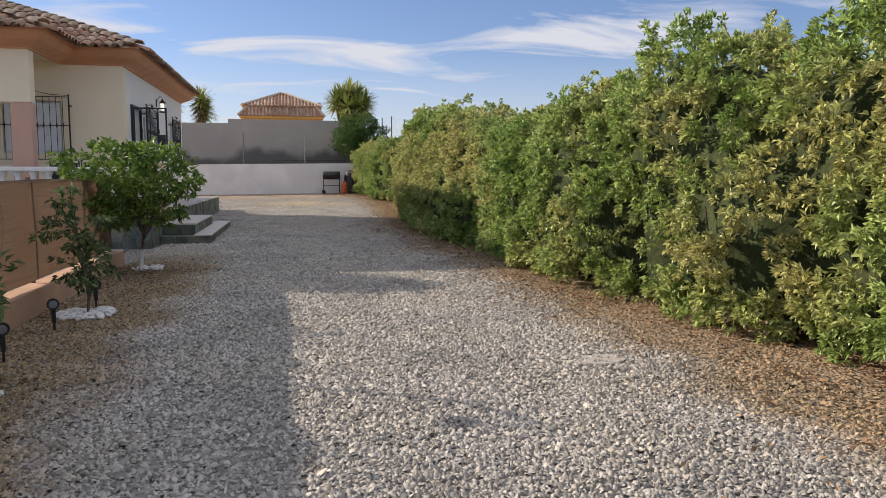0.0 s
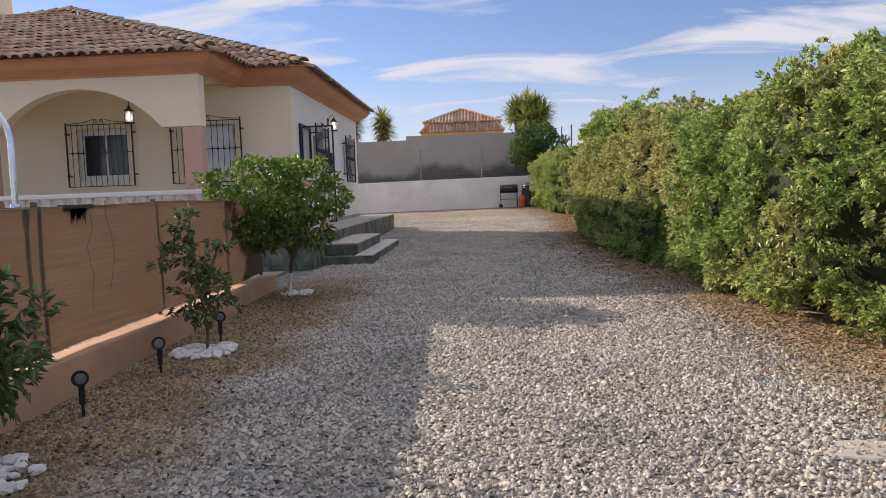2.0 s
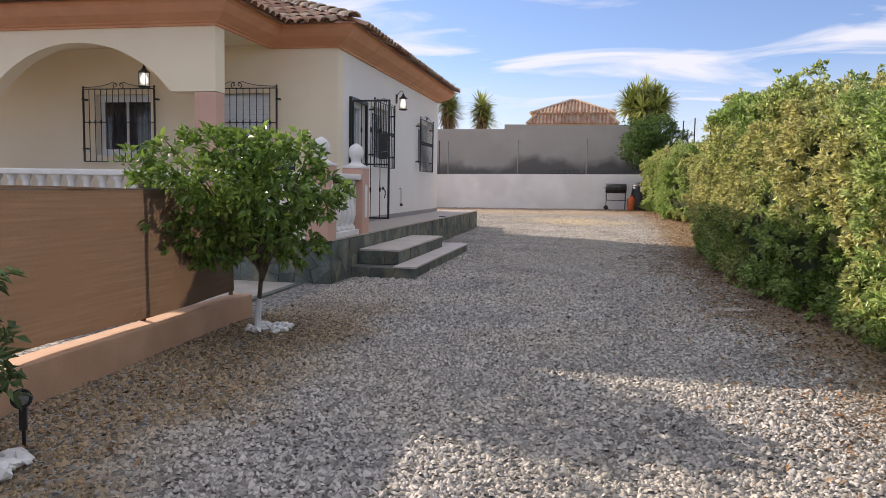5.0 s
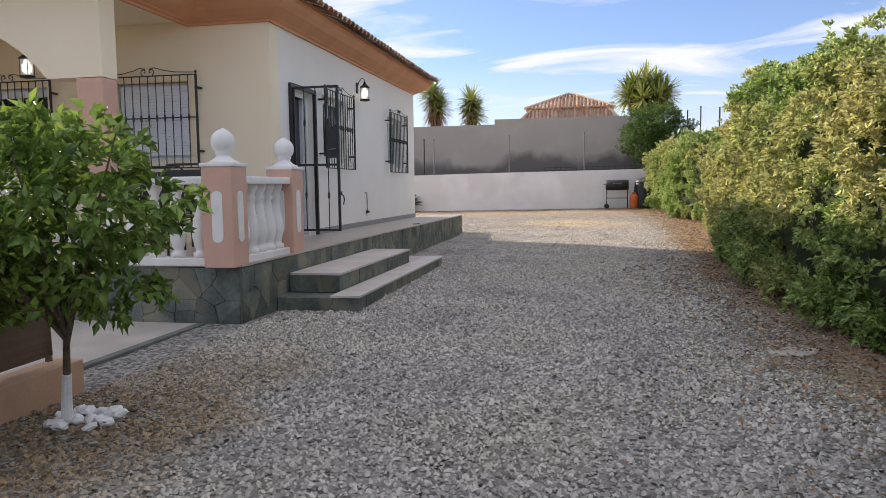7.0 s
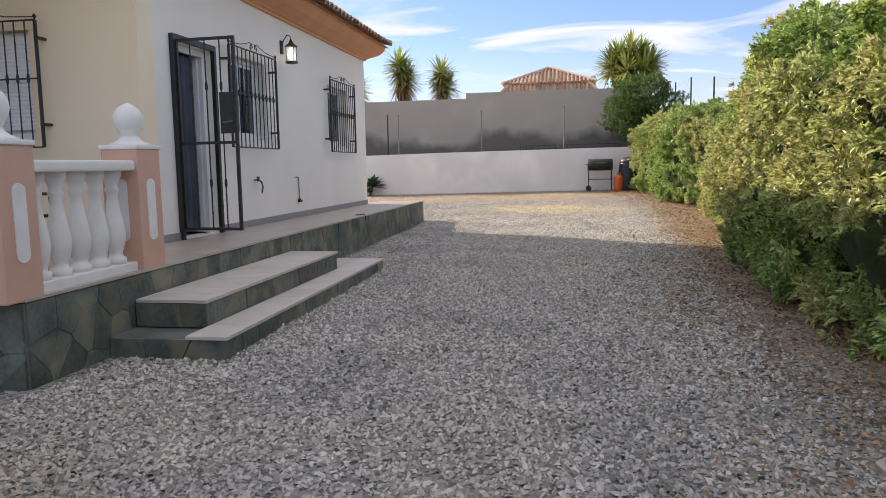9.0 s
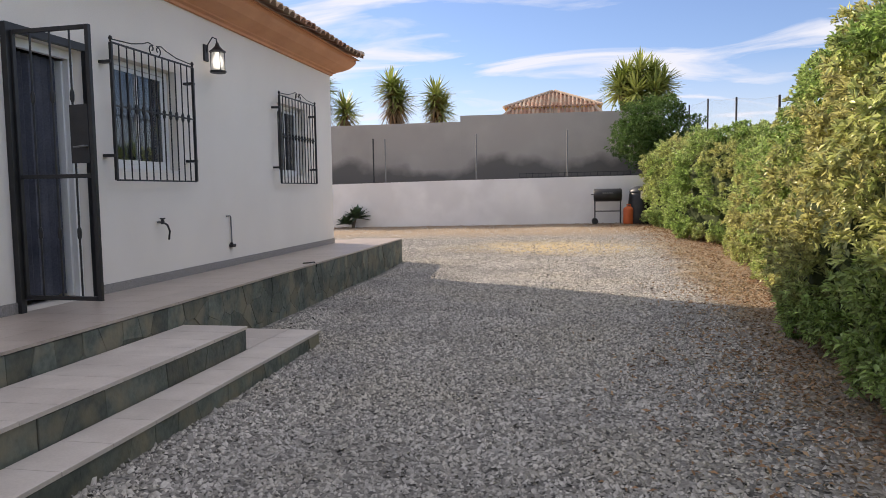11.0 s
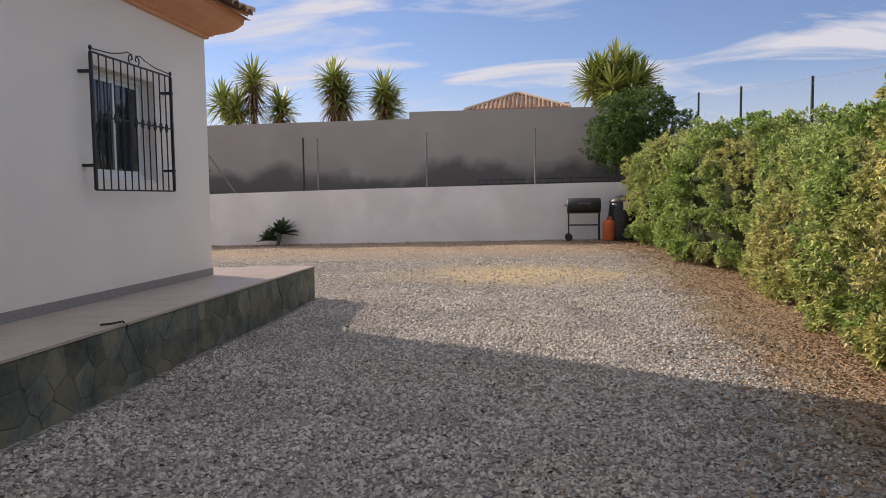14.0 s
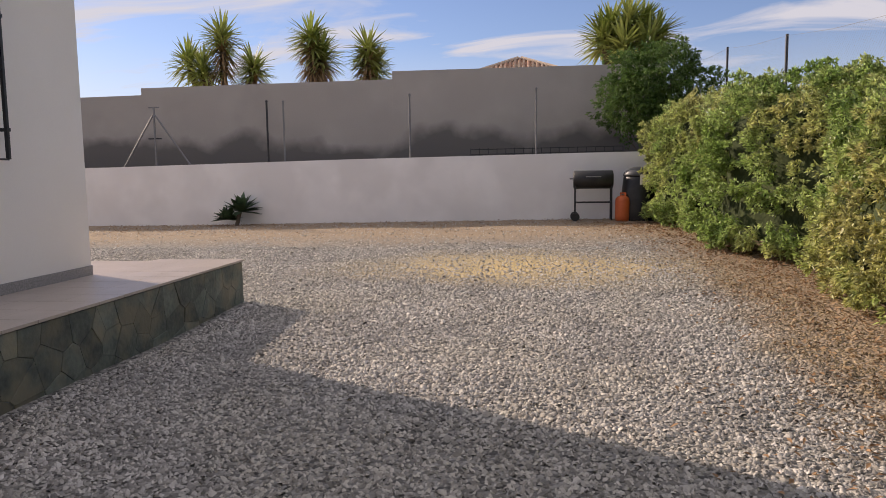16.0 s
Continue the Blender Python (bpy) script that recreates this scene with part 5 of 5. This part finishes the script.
tree("citrus_tree", -2.12, 10.95, (0.6, 0.026, 0.07, -0.05), [(-0.25, -0.25, 1.30, 0.66, 0.8, 0.48, 0.42), (0.32, -0.3, 1.34, 0.5, 0.55, 0.40, 0.25), (-0.28, -0.25, 0.96, 0.50, 0.5, 0.30, 0.20), (0.3, 0.0, 0.80, 0.3, 0.3, 0.14, 0.05)], M["leaf_citrus"], (0.085, 0.045), 900, 8, 3, "leafy citrus tree with limewashed trunk beside the kerb", "tree", 0.30, 16)
tree("young_tree", -1.98, 7.60, (0.45, 0.016, -0.02, 0.02), [(-0.02, 0, 0.50, 0.24, 0.24, 0.22, 0.50), (-0.08, 0, 0.82, 0.16, 0.18, 0.18, 0.22), (-0.16, 0, 1.12, 0.10, 0.10, 0.14, 0.13), (-0.34, 0.1, 0.84, 0.14, 0.16, 0.08, 0.10), (0.14, 0, 0.98, 0.08, 0.08, 0.08, 0.05)], M["leaf_young"], (0.075, 0.036), 125, 7, 4, "young citrus sapling in a ring of white stones", "tree", 0, 12)
tree("garden_bush", -2.18, 4.80, (0.35, 0.02, 0.0, 0.0), [(0, 0, 0.62, 0.42, 0.42, 0.36, 0.8), (-0.1, 0.1, 0.95, 0.25, 0.25, 0.2, 0.2)], M["leaf_young"], (0.085, 0.035), 260, 7, 5, "dark leafy bush in a ring of white stones", "bush", 0, 9)


# ---- end of the drive ----
def barbecue(x, y):
    """Black barrel barbecue on a wheeled trolley."""
    root = empty("barbecue")
    bm = lathe(bmesh.new(), [(0.05, -0.40), (0.16, -0.395), (0.185, -0.38), (0.185, 0.38), (0.16, 0.395), (0.05, 0.40)], 20)
    bm.transform(pose(0, 0, 0.84, 0, 90, 0))
    drum = part("drum", bm, M["plastic"], root, "black drum with hinged lid", True)
    part("lid_handle", tube(bmesh.new(), [(-0.14, -0.18, 0.90), (-0.14, -0.22, 0.90), (0.14, -0.22, 0.90), (0.14, -0.18, 0.90)], 0.009, 6), M["zinc"], drum)
    for sx in (-0.36, 0.36):
        for sy in (-0.16, 0.16):
            part("leg", tube(bmesh.new(), [(sx, sy, 0.02), (sx, sy * 0.9, 0.72)], 0.014, 7), M["iron"], root)
        part("side_brace", tube(bmesh.new(), [(sx, -0.16, 0.38), (sx, 0.16, 0.38)], 0.011, 6), M["iron"], root)
    for sy in (-0.16, 0.16):
        part("rail", tube(bmesh.new(), [(-0.36, sy, 0.38), (0.36, sy, 0.38)], 0.011, 6), M["iron"], root)
    part("grip", tube(bmesh.new(), [(-0.38, -0.12, 0.86), (-0.46, -0.12, 0.86), (-0.46, 0.12, 0.86), (-0.38, 0.12, 0.86)], 0.01, 6), M["iron"], root)
    for sy in (-0.19, 0.19):
        bm = lathe(bmesh.new(), [(0.03, -0.02), (0.085, -0.022), (0.09, 0), (0.085, 0.022), (0.03, 0.02)], 14)
        bm.transform(pose(-0.36, sy, 0.09, 90, 0, 0))
        part("wheel", bm, M["plastic"], root)
    root.matrix_world = pose(x, y, gz(x, y))
    tagged(root, "black barrel barbecue on a wheeled stand by the wall", "barbecue")


barbecue(1.80, 34.0)
bottle = empty("gas_bottle", 2.38, 33.9, gz(2.3, 33.9))
part("cylinder", lathe(bmesh.new(), [(0.13, 0.0), (0.14, 0.02), (0.15, 0.05), (0.15, 0.40), (0.14, 0.45), (0.10, 0.49), (0.04, 0.51)], 18), M["orange"], bottle, smooth=True)
part("collar", wall_sheet("x", -0.06, -0.05, -0.06, 0.06, 0.495, 0.575, [(-0.03, 0.03, 0.52, 0.55)]), M["orange"], bottle)
part("valve", lathe(bmesh.new(), [(0.02, 0.50), (0.025, 0.54), (0.012, 0.56)], 8), M["zinc"], bottle)
tagged(bottle, "orange steel gas bottle beside the barbecue", "gas bottle")
bin_ = empty("compost_bin", 2.72, 34.1, gz(2.7, 34.1))
part("body", lathe(bmesh.new(), [(0.36, 0.0), (0.37, 0.03), (0.34, 0.6), (0.31, 0.86), (0.29, 0.90)], 18), M["plastic"], bin_, smooth=True)
part("lid", lathe(bmesh.new(), [(0.31, 0.89), (0.32, 0.92), (0.27, 1.0), (0.16, 1.06), (0.04, 1.08)], 18), surface("grey_plastic", (0.05, 0.052, 0.056), (0.08, 0.082, 0.088), 4, 0.45), bin_, "dark grey domed lid", True)
part("label_plate", boxed(-0.02, -0.338, 0.72, 0.18, -0.318, 0.92, 0.004), M["plaster_white"], bin_, "pale label plate")
tagged(bin_, "black plastic compost bin with a domed lid", "compost bin")


def blades(name, centre, count, length, width, material, seed, low=-0.2, curve=0.25):
    """A rosette of stiff blade leaves."""
    rng = random.Random(seed)
    v, f = [], []
    for k in range(count):
        a, e = rng.uniform(0, 2 * math.pi), rng.uniform(low, 1.0)
        e = math.asin(max(-1, min(1, e)))
        d = Vector((math.cos(a) * math.cos(e), math.sin(a) * math.cos(e), math.sin(e)))
        s = d.cross(Vector((0, 0, 1)))
        s = s.normalized() if s.length > 0.01 else Vector((1, 0, 0))
        u = s.cross(d)
        L, W = length * rng.uniform(0.75, 1.1), width * rng.uniform(0.8, 1.2)
        c = Vector(centre)
        i = len(v)
        for t, w in ((0.0, 0.5), (0.4, 1.0), (0.75, 0.7), (1.0, 0.04)):
            p = c + d * (L * t) - Vector((0, 0, 1)) * (curve * L * t * t * math.cos(e))
            v += [p - s * W * w / 2 + u * W * 0.15 * w, p, p + s * W * w / 2 + u * W * 0.15 * w]
        for q in range(3):
            b = i + 3 * q
            f += [(b, b + 1, b + 4, b + 3), (b + 1, b + 2, b + 5, b + 4)]
    return raw_mesh(name, [tuple(p) for p in v], f, material)


agave = empty("agave", -5.92, 34.15, gz(-5.95, 34.1))
part("rosette", blades("rosette", (0.12, 0, 0.30), 44, 0.46, 0.17, M["agave"], 1, -0.1, 0.05), None, agave)
part("rosette", blades("rosette", (-0.22, 0.02, 0.13), 36, 0.36, 0.15, M["agave"], 2, -0.1, 0.05), None, agave)
part("stem", tube(bmesh.new(), [(0, 0, -0.05), (0.06, 0, 0.18), (0.1, 0, 0.32)], 0.05, 8, 0.04), M["bark"], agave)
tagged(agave, "dark green agave with stiff leaves before the white wall", "agave")


def strip_z(x):
    return 1.86 + 0.012 * max(-9, min(3, x))


def wall_post(name, x, y, h, r, material, label, black=False):
    root = empty(name, x, y, strip_z(x))
    part("post", tube(bmesh.new(), [(0, 0, -0.1), (0, 0, h)], r, 8), material, root)
    part("cap", lathe(bmesh.new(), [(r * 1.3, h - 0.01), (r * 1.3, h + 0.02), (r * 0.5, h + 0.035)], 8), material, root)
    if black:
        part("foot_block", boxed(-0.06, -0.06, -0.05, 0.06, 0.06, 0.08, 0.02), M["concrete"], root, "small concrete foot")
    tagged(root, label, "post", "posts on the soil strip")


wall_post("steel_post", -5.43, 34.95, 1.46, 0.024, M["iron"], "black steel post with a concrete foot", True)
wall_post("steel_post", -5.05, 34.98, 1.44, 0.022, M["zinc"], "bare galvanised fence post on the soil strip")
wall_post("steel_post", -2.14, 34.98, 1.48, 0.022, M["zinc"], "bare galvanised fence post on the soil strip")
wall_post("steel_post", 0.64, 34.98, 1.50, 0.022, M["zinc"], "bare galvanised fence post on the soil strip")
tripod = empty("post_with_braces", -8.2, 35.0, strip_z(-8.2))
part("post", tube(bmesh.new(), [(0, 0, -0.1), (0, 0, 1.45)], 0.024, 8), M["zinc"], tripod)
part("brace", tube(bmesh.new(), [(-0.85, 0, 0.0), (-0.03, 0, 1.25)], 0.02, 7), M["zinc"], tripod)
part("brace", tube(bmesh.new(), [(0.85, 0.05, 0.05), (0.03, 0, 1.25)], 0.02, 7), M["zinc"], tripod)
part("cross_piece", boxed(-0.13, -0.015, 1.42, 0.13, 0.015, 1.45, 0.004), M["zinc"], tripod)
part("cross_piece", boxed(-0.16, -0.015, 0.70, 0.16, 0.015, 0.73, 0.004), M["iron"], tripod)
tagged(tripod, "galvanised corner post with two slanting braces", "post")

mesh_roll = empty("steel_mesh", 0.85, 35.6, strip_z(1))
for z in (0.02, 0.13, 0.24):
    part("wire", tube(bmesh.new(), [(-1.7, 0, z), (1.7, 0.05, z + 0.03)], 0.008, 5), M["iron"], mesh_roll)
for k in range(18):
    x = -1.7 + 0.2 * k
    part("wire", tube(bmesh.new(), [(x, 0, 0), (x, 0.02, 0.27)], 0.007, 5), M["iron"], mesh_roll)
tagged(mesh_roll, "low length of dark steel mesh on the soil", "steel mesh")


def rubble():
    rng = random.Random(9)
    for k in range(26):
        x, y = rng.uniform(-9, 2), rng.uniform(34.78, 35.3)
        bm = bmesh.new()
        bmesh.ops.create_icosphere(bm, subdivisions=1, radius=1)
        for v in bm.verts:
            v.co *= rng.uniform(0.7, 1.2)
        s = rng.uniform(0.025, 0.07)
        bm.transform(Matrix.Diagonal((s * 1.4, s, s * 0.7, 1)))
        ob = part("rubble_stone", bm, M["concrete"])
        ob.matrix_world = pose(x, y, strip_z(x) + 0.02, 0, 0, rng.uniform(0, 360))
        tagged(ob, "loose grey stone lying on the soil strip", "stone", "loose stones")


rubble()

# clipped round bush at the end of the hedge
tree("round_bush", 3.25, 35.75, (0.9, 0.05, 0, 0), [(0.05, 0, 2.85, 1.12, 0.9, 0.9, 0.7), (-0.4, -0.1, 2.4, 0.85, 0.75, 0.75, 0.3)], M["leaf_bush"], (0.09, 0.038), 2700, 8, 11, "clipped dense round bush rising over the wall", "bush", 0, 12)


def yucca(x, y, z0, heads, label, size=0.62):
    """Yucca with bare stems, dead skirts and rosettes of stiff leaves."""
    root = empty("yucca", x, y, 0.3)
    for k, (dx, dy, top, skirt) in enumerate(heads):
        part("stem", tube(bmesh.new(), [(dx * 0.3, dy * 0.3, -0.1), (dx * 0.8, dy * 0.8, top - 1.2), (dx, dy, top - 0.3)], 0.13, 8, 0.10), M["bark"], root)
        part("rosette", blades("rosette", (dx, dy, top - 0.33), 95, size, 0.085, M["leaf_yucca"], 31 + k + int(x * 10), -0.55, 0.1), None, root)
        part("rosette", blades("rosette", (dx, dy, top - 0.62), 85, size * 0.92, 0.085, M["leaf_yucca"], 51 + k + int(x * 10), -0.6, 0.18), None, root)
        if skirt:
            part("dead_skirt", blades("dead_skirt", (dx, dy, top - 0.85), 110, size * 0.75, 0.06, M["leaf_dead"], 71 + k, -1.0, 0.5), None, root, "hanging brown dead leaves")
            part("dead_skirt", blades("dead_skirt", (dx, dy, top - 1.35), 80, size * 0.8, 0.05, M["leaf_dead"], 91 + k, -1.0, 0.6), None, root, "hanging brown dead leaves")
    tagged(root, label, "yucca", "yuccas behind the wall")


yucca(-6.6, 42, 0, [(0, 0, 6.0, True), (0.25, 0.2, 5.5, True)], "tall yucca with a brown skirt behind the wall", 0.92)
yucca(-4.75, 42, 0, [(0, 0, 5.55, True), (0.15, 0.2, 5.0, False)], "yucca with drooping blades behind the wall", 0.9)
yucca(-9.6, 42, 0, [(0, 0, 6.1, True), (-1.35, 0.3, 5.4, False), (0.95, 0.2, 5.15, True), (-0.6, -0.2, 5.0, False)], "clump of yuccas with several heads behind the wall", 0.95)
yucca(3.3, 41.5, 0, [(0, 0, 6.05, False), (-0.75, 0.1, 5.55, False), (0.8, 0.2, 5.6, False), (-0.2, -0.5, 5.2, False), (0.5, -0.4, 5.3, False), (-0.5, 0.3, 5.9, False), (0.4, 0.3, 5.95, False)], "broad bushy yucca with many green heads", 0.95)


def far_house():
    """A villa beyond the walls: yellow walls under a hipped tile roof in two tiers."""
    root = empty("far_house", -0.65, 60, 0.45)
    part("wall", boxed(-3.0, 0.3, 0, 3.05, 6, 5.55), M["yellow_wall"], root)
    part("upper_wall", boxed(-2.6, 0.9, 5.55, 2.6, 5.4, 6.15), M["yellow_wall"], root)

    def tier(name, w, y0, y1, z, top, cut):
        bm = bmesh.new()
        cx, cy = 0, (y0 + y1) / 2
        vs = [bm.verts.new(p) for p in ((-w, y0, z), (w, y0, z), (w, y1, z), (-w, y1, z))]
        ts = [bm.verts.new(p) for p in ((-w * cut, cy - (cy - y0) * cut, top), (w * cut, cy - (cy - y0) * cut, top), (w * cut, cy + (cy - y0) * cut, top), (-w * cut, cy + (cy - y0) * cut, top))]
        for i in range(4):
            bm.faces.new((vs[i], vs[(i + 1) % 4], ts[(i + 1) % 4], ts[i]))
        bm.faces.new(vs[::-1])
        bm.faces.new(ts)
        roof = part(name, bm, M["tile_joined"], root, "weathered terracotta tiles")
        bm = bmesh.new()
        n = int(2 * w / 0.26)
        for k in range(n + 1):
            x = -w + 2 * w * k / n
            t = min(1, max(0, (w - abs(x)) / (w - w * cut))) if abs(x) > w * cut else 1
            if t < 0.03:
                continue
            tube(bm, [(x, y0 - 0.03, z + 0.03), (x, y0 + (cy - (cy - y0) * cut - y0) * t, z + (top - z) * t + 0.03)], 0.085, 5)
        tagged(part("tile_rib", bm, M["tile_joined"], roof), kind="stuff")
        for s in (-1, 1):
            part("hip_tile", tube(bmesh.new(), [(s * w, y0, z + 0.05), (s * w * cut, cy - (cy - y0) * cut, top + 0.06)], 0.11, 6), M["ridge"], roof)
        part("eave_trim", boxed(-w + 0.1, y0 + 0.1, z - 0.16, w - 0.1, y1 - 0.1, z - 0.01), M["yellow_wall"], root)
    tier("lower_roof", 3.35, -0.1, 6.3, 5.65, 6.35, 0.80)
    tier("upper_roof", 3.15, 0.45, 5.9, 6.45, 7.72, 0.03)
    part("chimney", boxed(2.75, 1.2, 6.1, 3.15, 1.7, 6.9, 0.02), M["white"], root)
    tagged(root, "distant yellow villa with a two-tiered hipped tile roof", "house")


far_house()


def chain_fence():
    root = empty("wire_fence", 4.95, 28, 0.3)
    inv = root.matrix_world.inverted()
    tops = [(20.0, 2.95), (24.2, 3.1), (28.3, 3.45), (32.4, 3.90), (36.6, 4.36), (40.5, 4.6)]
    for y, z in tops:
        p = part("fence_post", tube(bmesh.new(), [(4.95, y, 0.1), (4.95, y, z)], 0.026, 8), M["iron"], root, "dark steel fence post")
        p.matrix_basis = inv
    p = part("brace", tube(bmesh.new(), [(4.95, 32.4, 3.3), (4.95, 33.2, 2.0)], 0.02, 7), M["iron"], root)
    p.matrix_basis = inv
    bm = bmesh.new()
    for (ya, za), (yb, zb) in zip(tops, tops[1:]):
        tube(bm, [(4.95, ya, za - 0.03), (4.95, (ya + yb) / 2, (za + zb) / 2 - 0.07), (4.95, yb, zb - 0.03)], 0.003, 4)
        n = int((yb - ya) / 0.075)
        for k in range(-22, n):
            for s in (1, -1):
                y0, z0 = ya + 0.075 * k, 0.0
                a0 = max(0.0, -k * 0.075)
                a1 = min(1.65, yb - y0)
                if a1 <= a0:
                    continue
                q = []
                for a in (a0, a1):
                    y = y0 + a
                    zt = za + (zb - za) * (y - ya) / (yb - ya) - 0.05
                    q.append(bm.verts.new((4.95, y, zt - a if s > 0 else zt - 1.65 + a)))
                q2 = [bm.verts.new(v.co + Vector((0, 0.0022, 0.0022))) for v in q]
                bm.faces.new((q[0], q[1], q2[1], q2[0]))
    p = tagged(part("chain_mesh", bm, M["zinc"], root, "fine galvanised chain-link mesh"), kind="stuff")
    p.matrix_basis = inv
    tagged(root, "chain-link fence with dark posts behind the hedge", "fence")


chain_fence()


def flat_slab(x, y, rz, seed):
    """A worn piece of concrete lying level with the gravel."""
    rng = random.Random(seed)
    bm = bmesh.new()
    ring = [(rng.uniform(0.17, 0.27) * math.cos(a), rng.uniform(0.10, 0.16) * math.sin(a)) for a in [0.628 * k for k in range(10)]]
    low = [bm.verts.new((u, v, -0.03)) for u, v in ring]
    mid = [bm.verts.new((u, v, 0.008)) for u, v in ring]
    top = [bm.verts.new((u * 0.93, v * 0.93, 0.015)) for u, v in ring]
    for a, b in ((low, mid), (mid, top)):
        for k in range(10):
            bm.faces.new((a[k], a[(k + 1) % 10], b[(k + 1) % 10], b[k]))
    bm.faces.new(top)
    ob = part("concrete_piece", bm, M["concrete"])
    ob.matrix_world = pose(x, y, gz(x, y), 0, 0, rz)
    tagged(ob, "flat worn piece of pale concrete in the gravel", "concrete piece", "concrete pieces")


flat_slab(2.27, 5.05, 10, 1)
flat_slab(2.47, 13.4, 30, 2)

chimney = empty("chimney", -11.83, 20.2, 6.0)
part("stack", boxed(-0.24, -0.24, -0.4, 0.24, 0.24, 1.05, 0.01), M["wall"], chimney)
part("crown", boxed(-0.30, -0.30, 1.05, 0.30, 0.30, 1.13, 0.015), M["cornice"], chimney)
part("cap", lathe(bmesh.new(), [(0.16, 1.13), (0.16, 1.3), (0.24, 1.31), (0.05, 1.42)], 10), M["ridge"], chimney)
tagged(chimney, "square cream chimney with terracotta crown on the roof", "chimney")


# ---- gravel and fallen leaves ----
def gravel():
    rng = np.random.default_rng(7)
    n = 310000
    y = 2.2 + 29.3 * rng.random(n) ** 1.15
    x = rng.uniform(-2.45, 3.6, n)
    keep = ~((x < -2.42) & (y > 11.5)) & ~((x < -1.55) & (y > 14.7) & (y < 19.15)) & (rng.random(n) > np.clip((x + 1.3 - np.interp(y, FACE_Y, FACE_X)) / 1.3, 0, 0.9)) & ~((x < -2.4) & (y > 13.8))
    keep &= (((x - 0.1) / 2.1) ** 2 + ((y - 28.4) / 1.2) ** 2 > 1) | (rng.random(len(x)) < 0.45)
    keep &= rng.random(len(x)) > np.clip((y - 26.5) / 4.5, 0, 1)
    x, y = np.concatenate([x[keep], rng.uniform(-9, -2.4, 13000), rng.uniform(-9, 3.0, 3500)]), np.concatenate([y[keep], rng.uniform(26.6, 30.4, 13000), rng.uniform(30.0, 34.4, 3500)])
    n = len(x)
    s = rng.uniform(0.0068, 0.0140, n) * (1 + 0.5 * (rng.random(n) > 0.94))
    chip = np.array([(1, 0.7, -0.4), (-0.8, 1, -0.4), (-1, -0.8, -0.4), (0.9, -1, -0.4), (0.5, 0, 1), (-0.5, 0.1, 1)], float)
    v = chip[None] * rng.uniform(0.7, 1.3, (n, 6, 1)) + rng.normal(0, 0.2, (n, 6, 3))
    v *= np.stack([s * 1.2, s * 0.85, s * 0.75], 1)[:, None, :]
    a = rng.uniform(0, 6.28, n)
    tl = rng.normal(0, 0.5, n)
    z1 = v[..., 2] + v[..., 0] * tl[:, None]
    x1 = v[..., 0] * np.cos(a)[:, None] - v[..., 1] * np.sin(a)[:, None]
    y1 = v[..., 0] * np.sin(a)[:, None] + v[..., 1] * np.cos(a)[:, None]
    g = ground_z(x, y) + 0.012 * np.sin(x * 2.1 + y * 0.7) * np.sin(y * 1.3) + s * 0.25
    pts = np.stack([x1 + x[:, None], y1 + y[:, None], z1 + g[:, None]], -1).reshape(-1, 3)
    k = np.arange(n)[:, None] * 6
    f = np.concatenate([k + t for t in ((0, 1, 4), (1, 5, 4), (1, 2, 5), (2, 3, 5), (3, 4, 5), (3, 0, 4))])
    tagged(new("gravel", raw_mesh("gravel", pts, f, M["stone"])), "loose angular grey and beige crushed stone", "gravel", kind="stuff")


gravel()


def fallen_leaves():
    rng = np.random.default_rng(17)
    xs, ys = [], []
    n = 19000
    y = rng.uniform(2.5, 33.5, n)
    x = np.interp(y, FACE_Y, FACE_X) + 0.35 - np.abs(rng.normal(0, 0.75, n)) + 0.18 * np.sin(y * 1.3)
    xs.append(x), ys.append(y)
    n = 700
    y = rng.uniform(2.0, 11.8, n)
    xs.append(-2.42 + np.abs(rng.normal(0, 0.55, n))), ys.append(y)
    xs.append(rng.uniform(-9, 3, 2200)), ys.append(34.4 - np.abs(rng.normal(0, 1.2, 2200)))
    x, y = np.concatenate(xs), np.concatenate(ys)
    n = len(x)
    L, W = rng.uniform(0.014, 0.034, n), rng.uniform(0.006, 0.013, n)
    a = rng.uniform(0, 6.28, n)
    d, s = np.stack([np.cos(a), np.sin(a), rng.normal(0, 0.3, n)], 1), np.stack([-np.sin(a), np.cos(a), rng.normal(0, 0.4, n)], 1)
    c = np.stack([x, y, ground_z(x, y) + rng.uniform(0.008, 0.03, n)], 1)
    v = np.stack([c - d * L[:, None], c + s * W[:, None] + (0, 0, 0.006), c + d * L[:, None], c - s * W[:, None] + (0, 0, 0.006)], 1).reshape(-1, 3)
    k = np.arange(n)[:, None] * 4
    f = np.concatenate([k + (0, 1, 2), k + (0, 2, 3)])
    tagged(new("fallen_leaves", raw_mesh("fallen_leaves", v, f, M["litter"])), "dry brown leaves scattered under the hedge and kerb", "leaves", kind="stuff")


fallen_leaves()
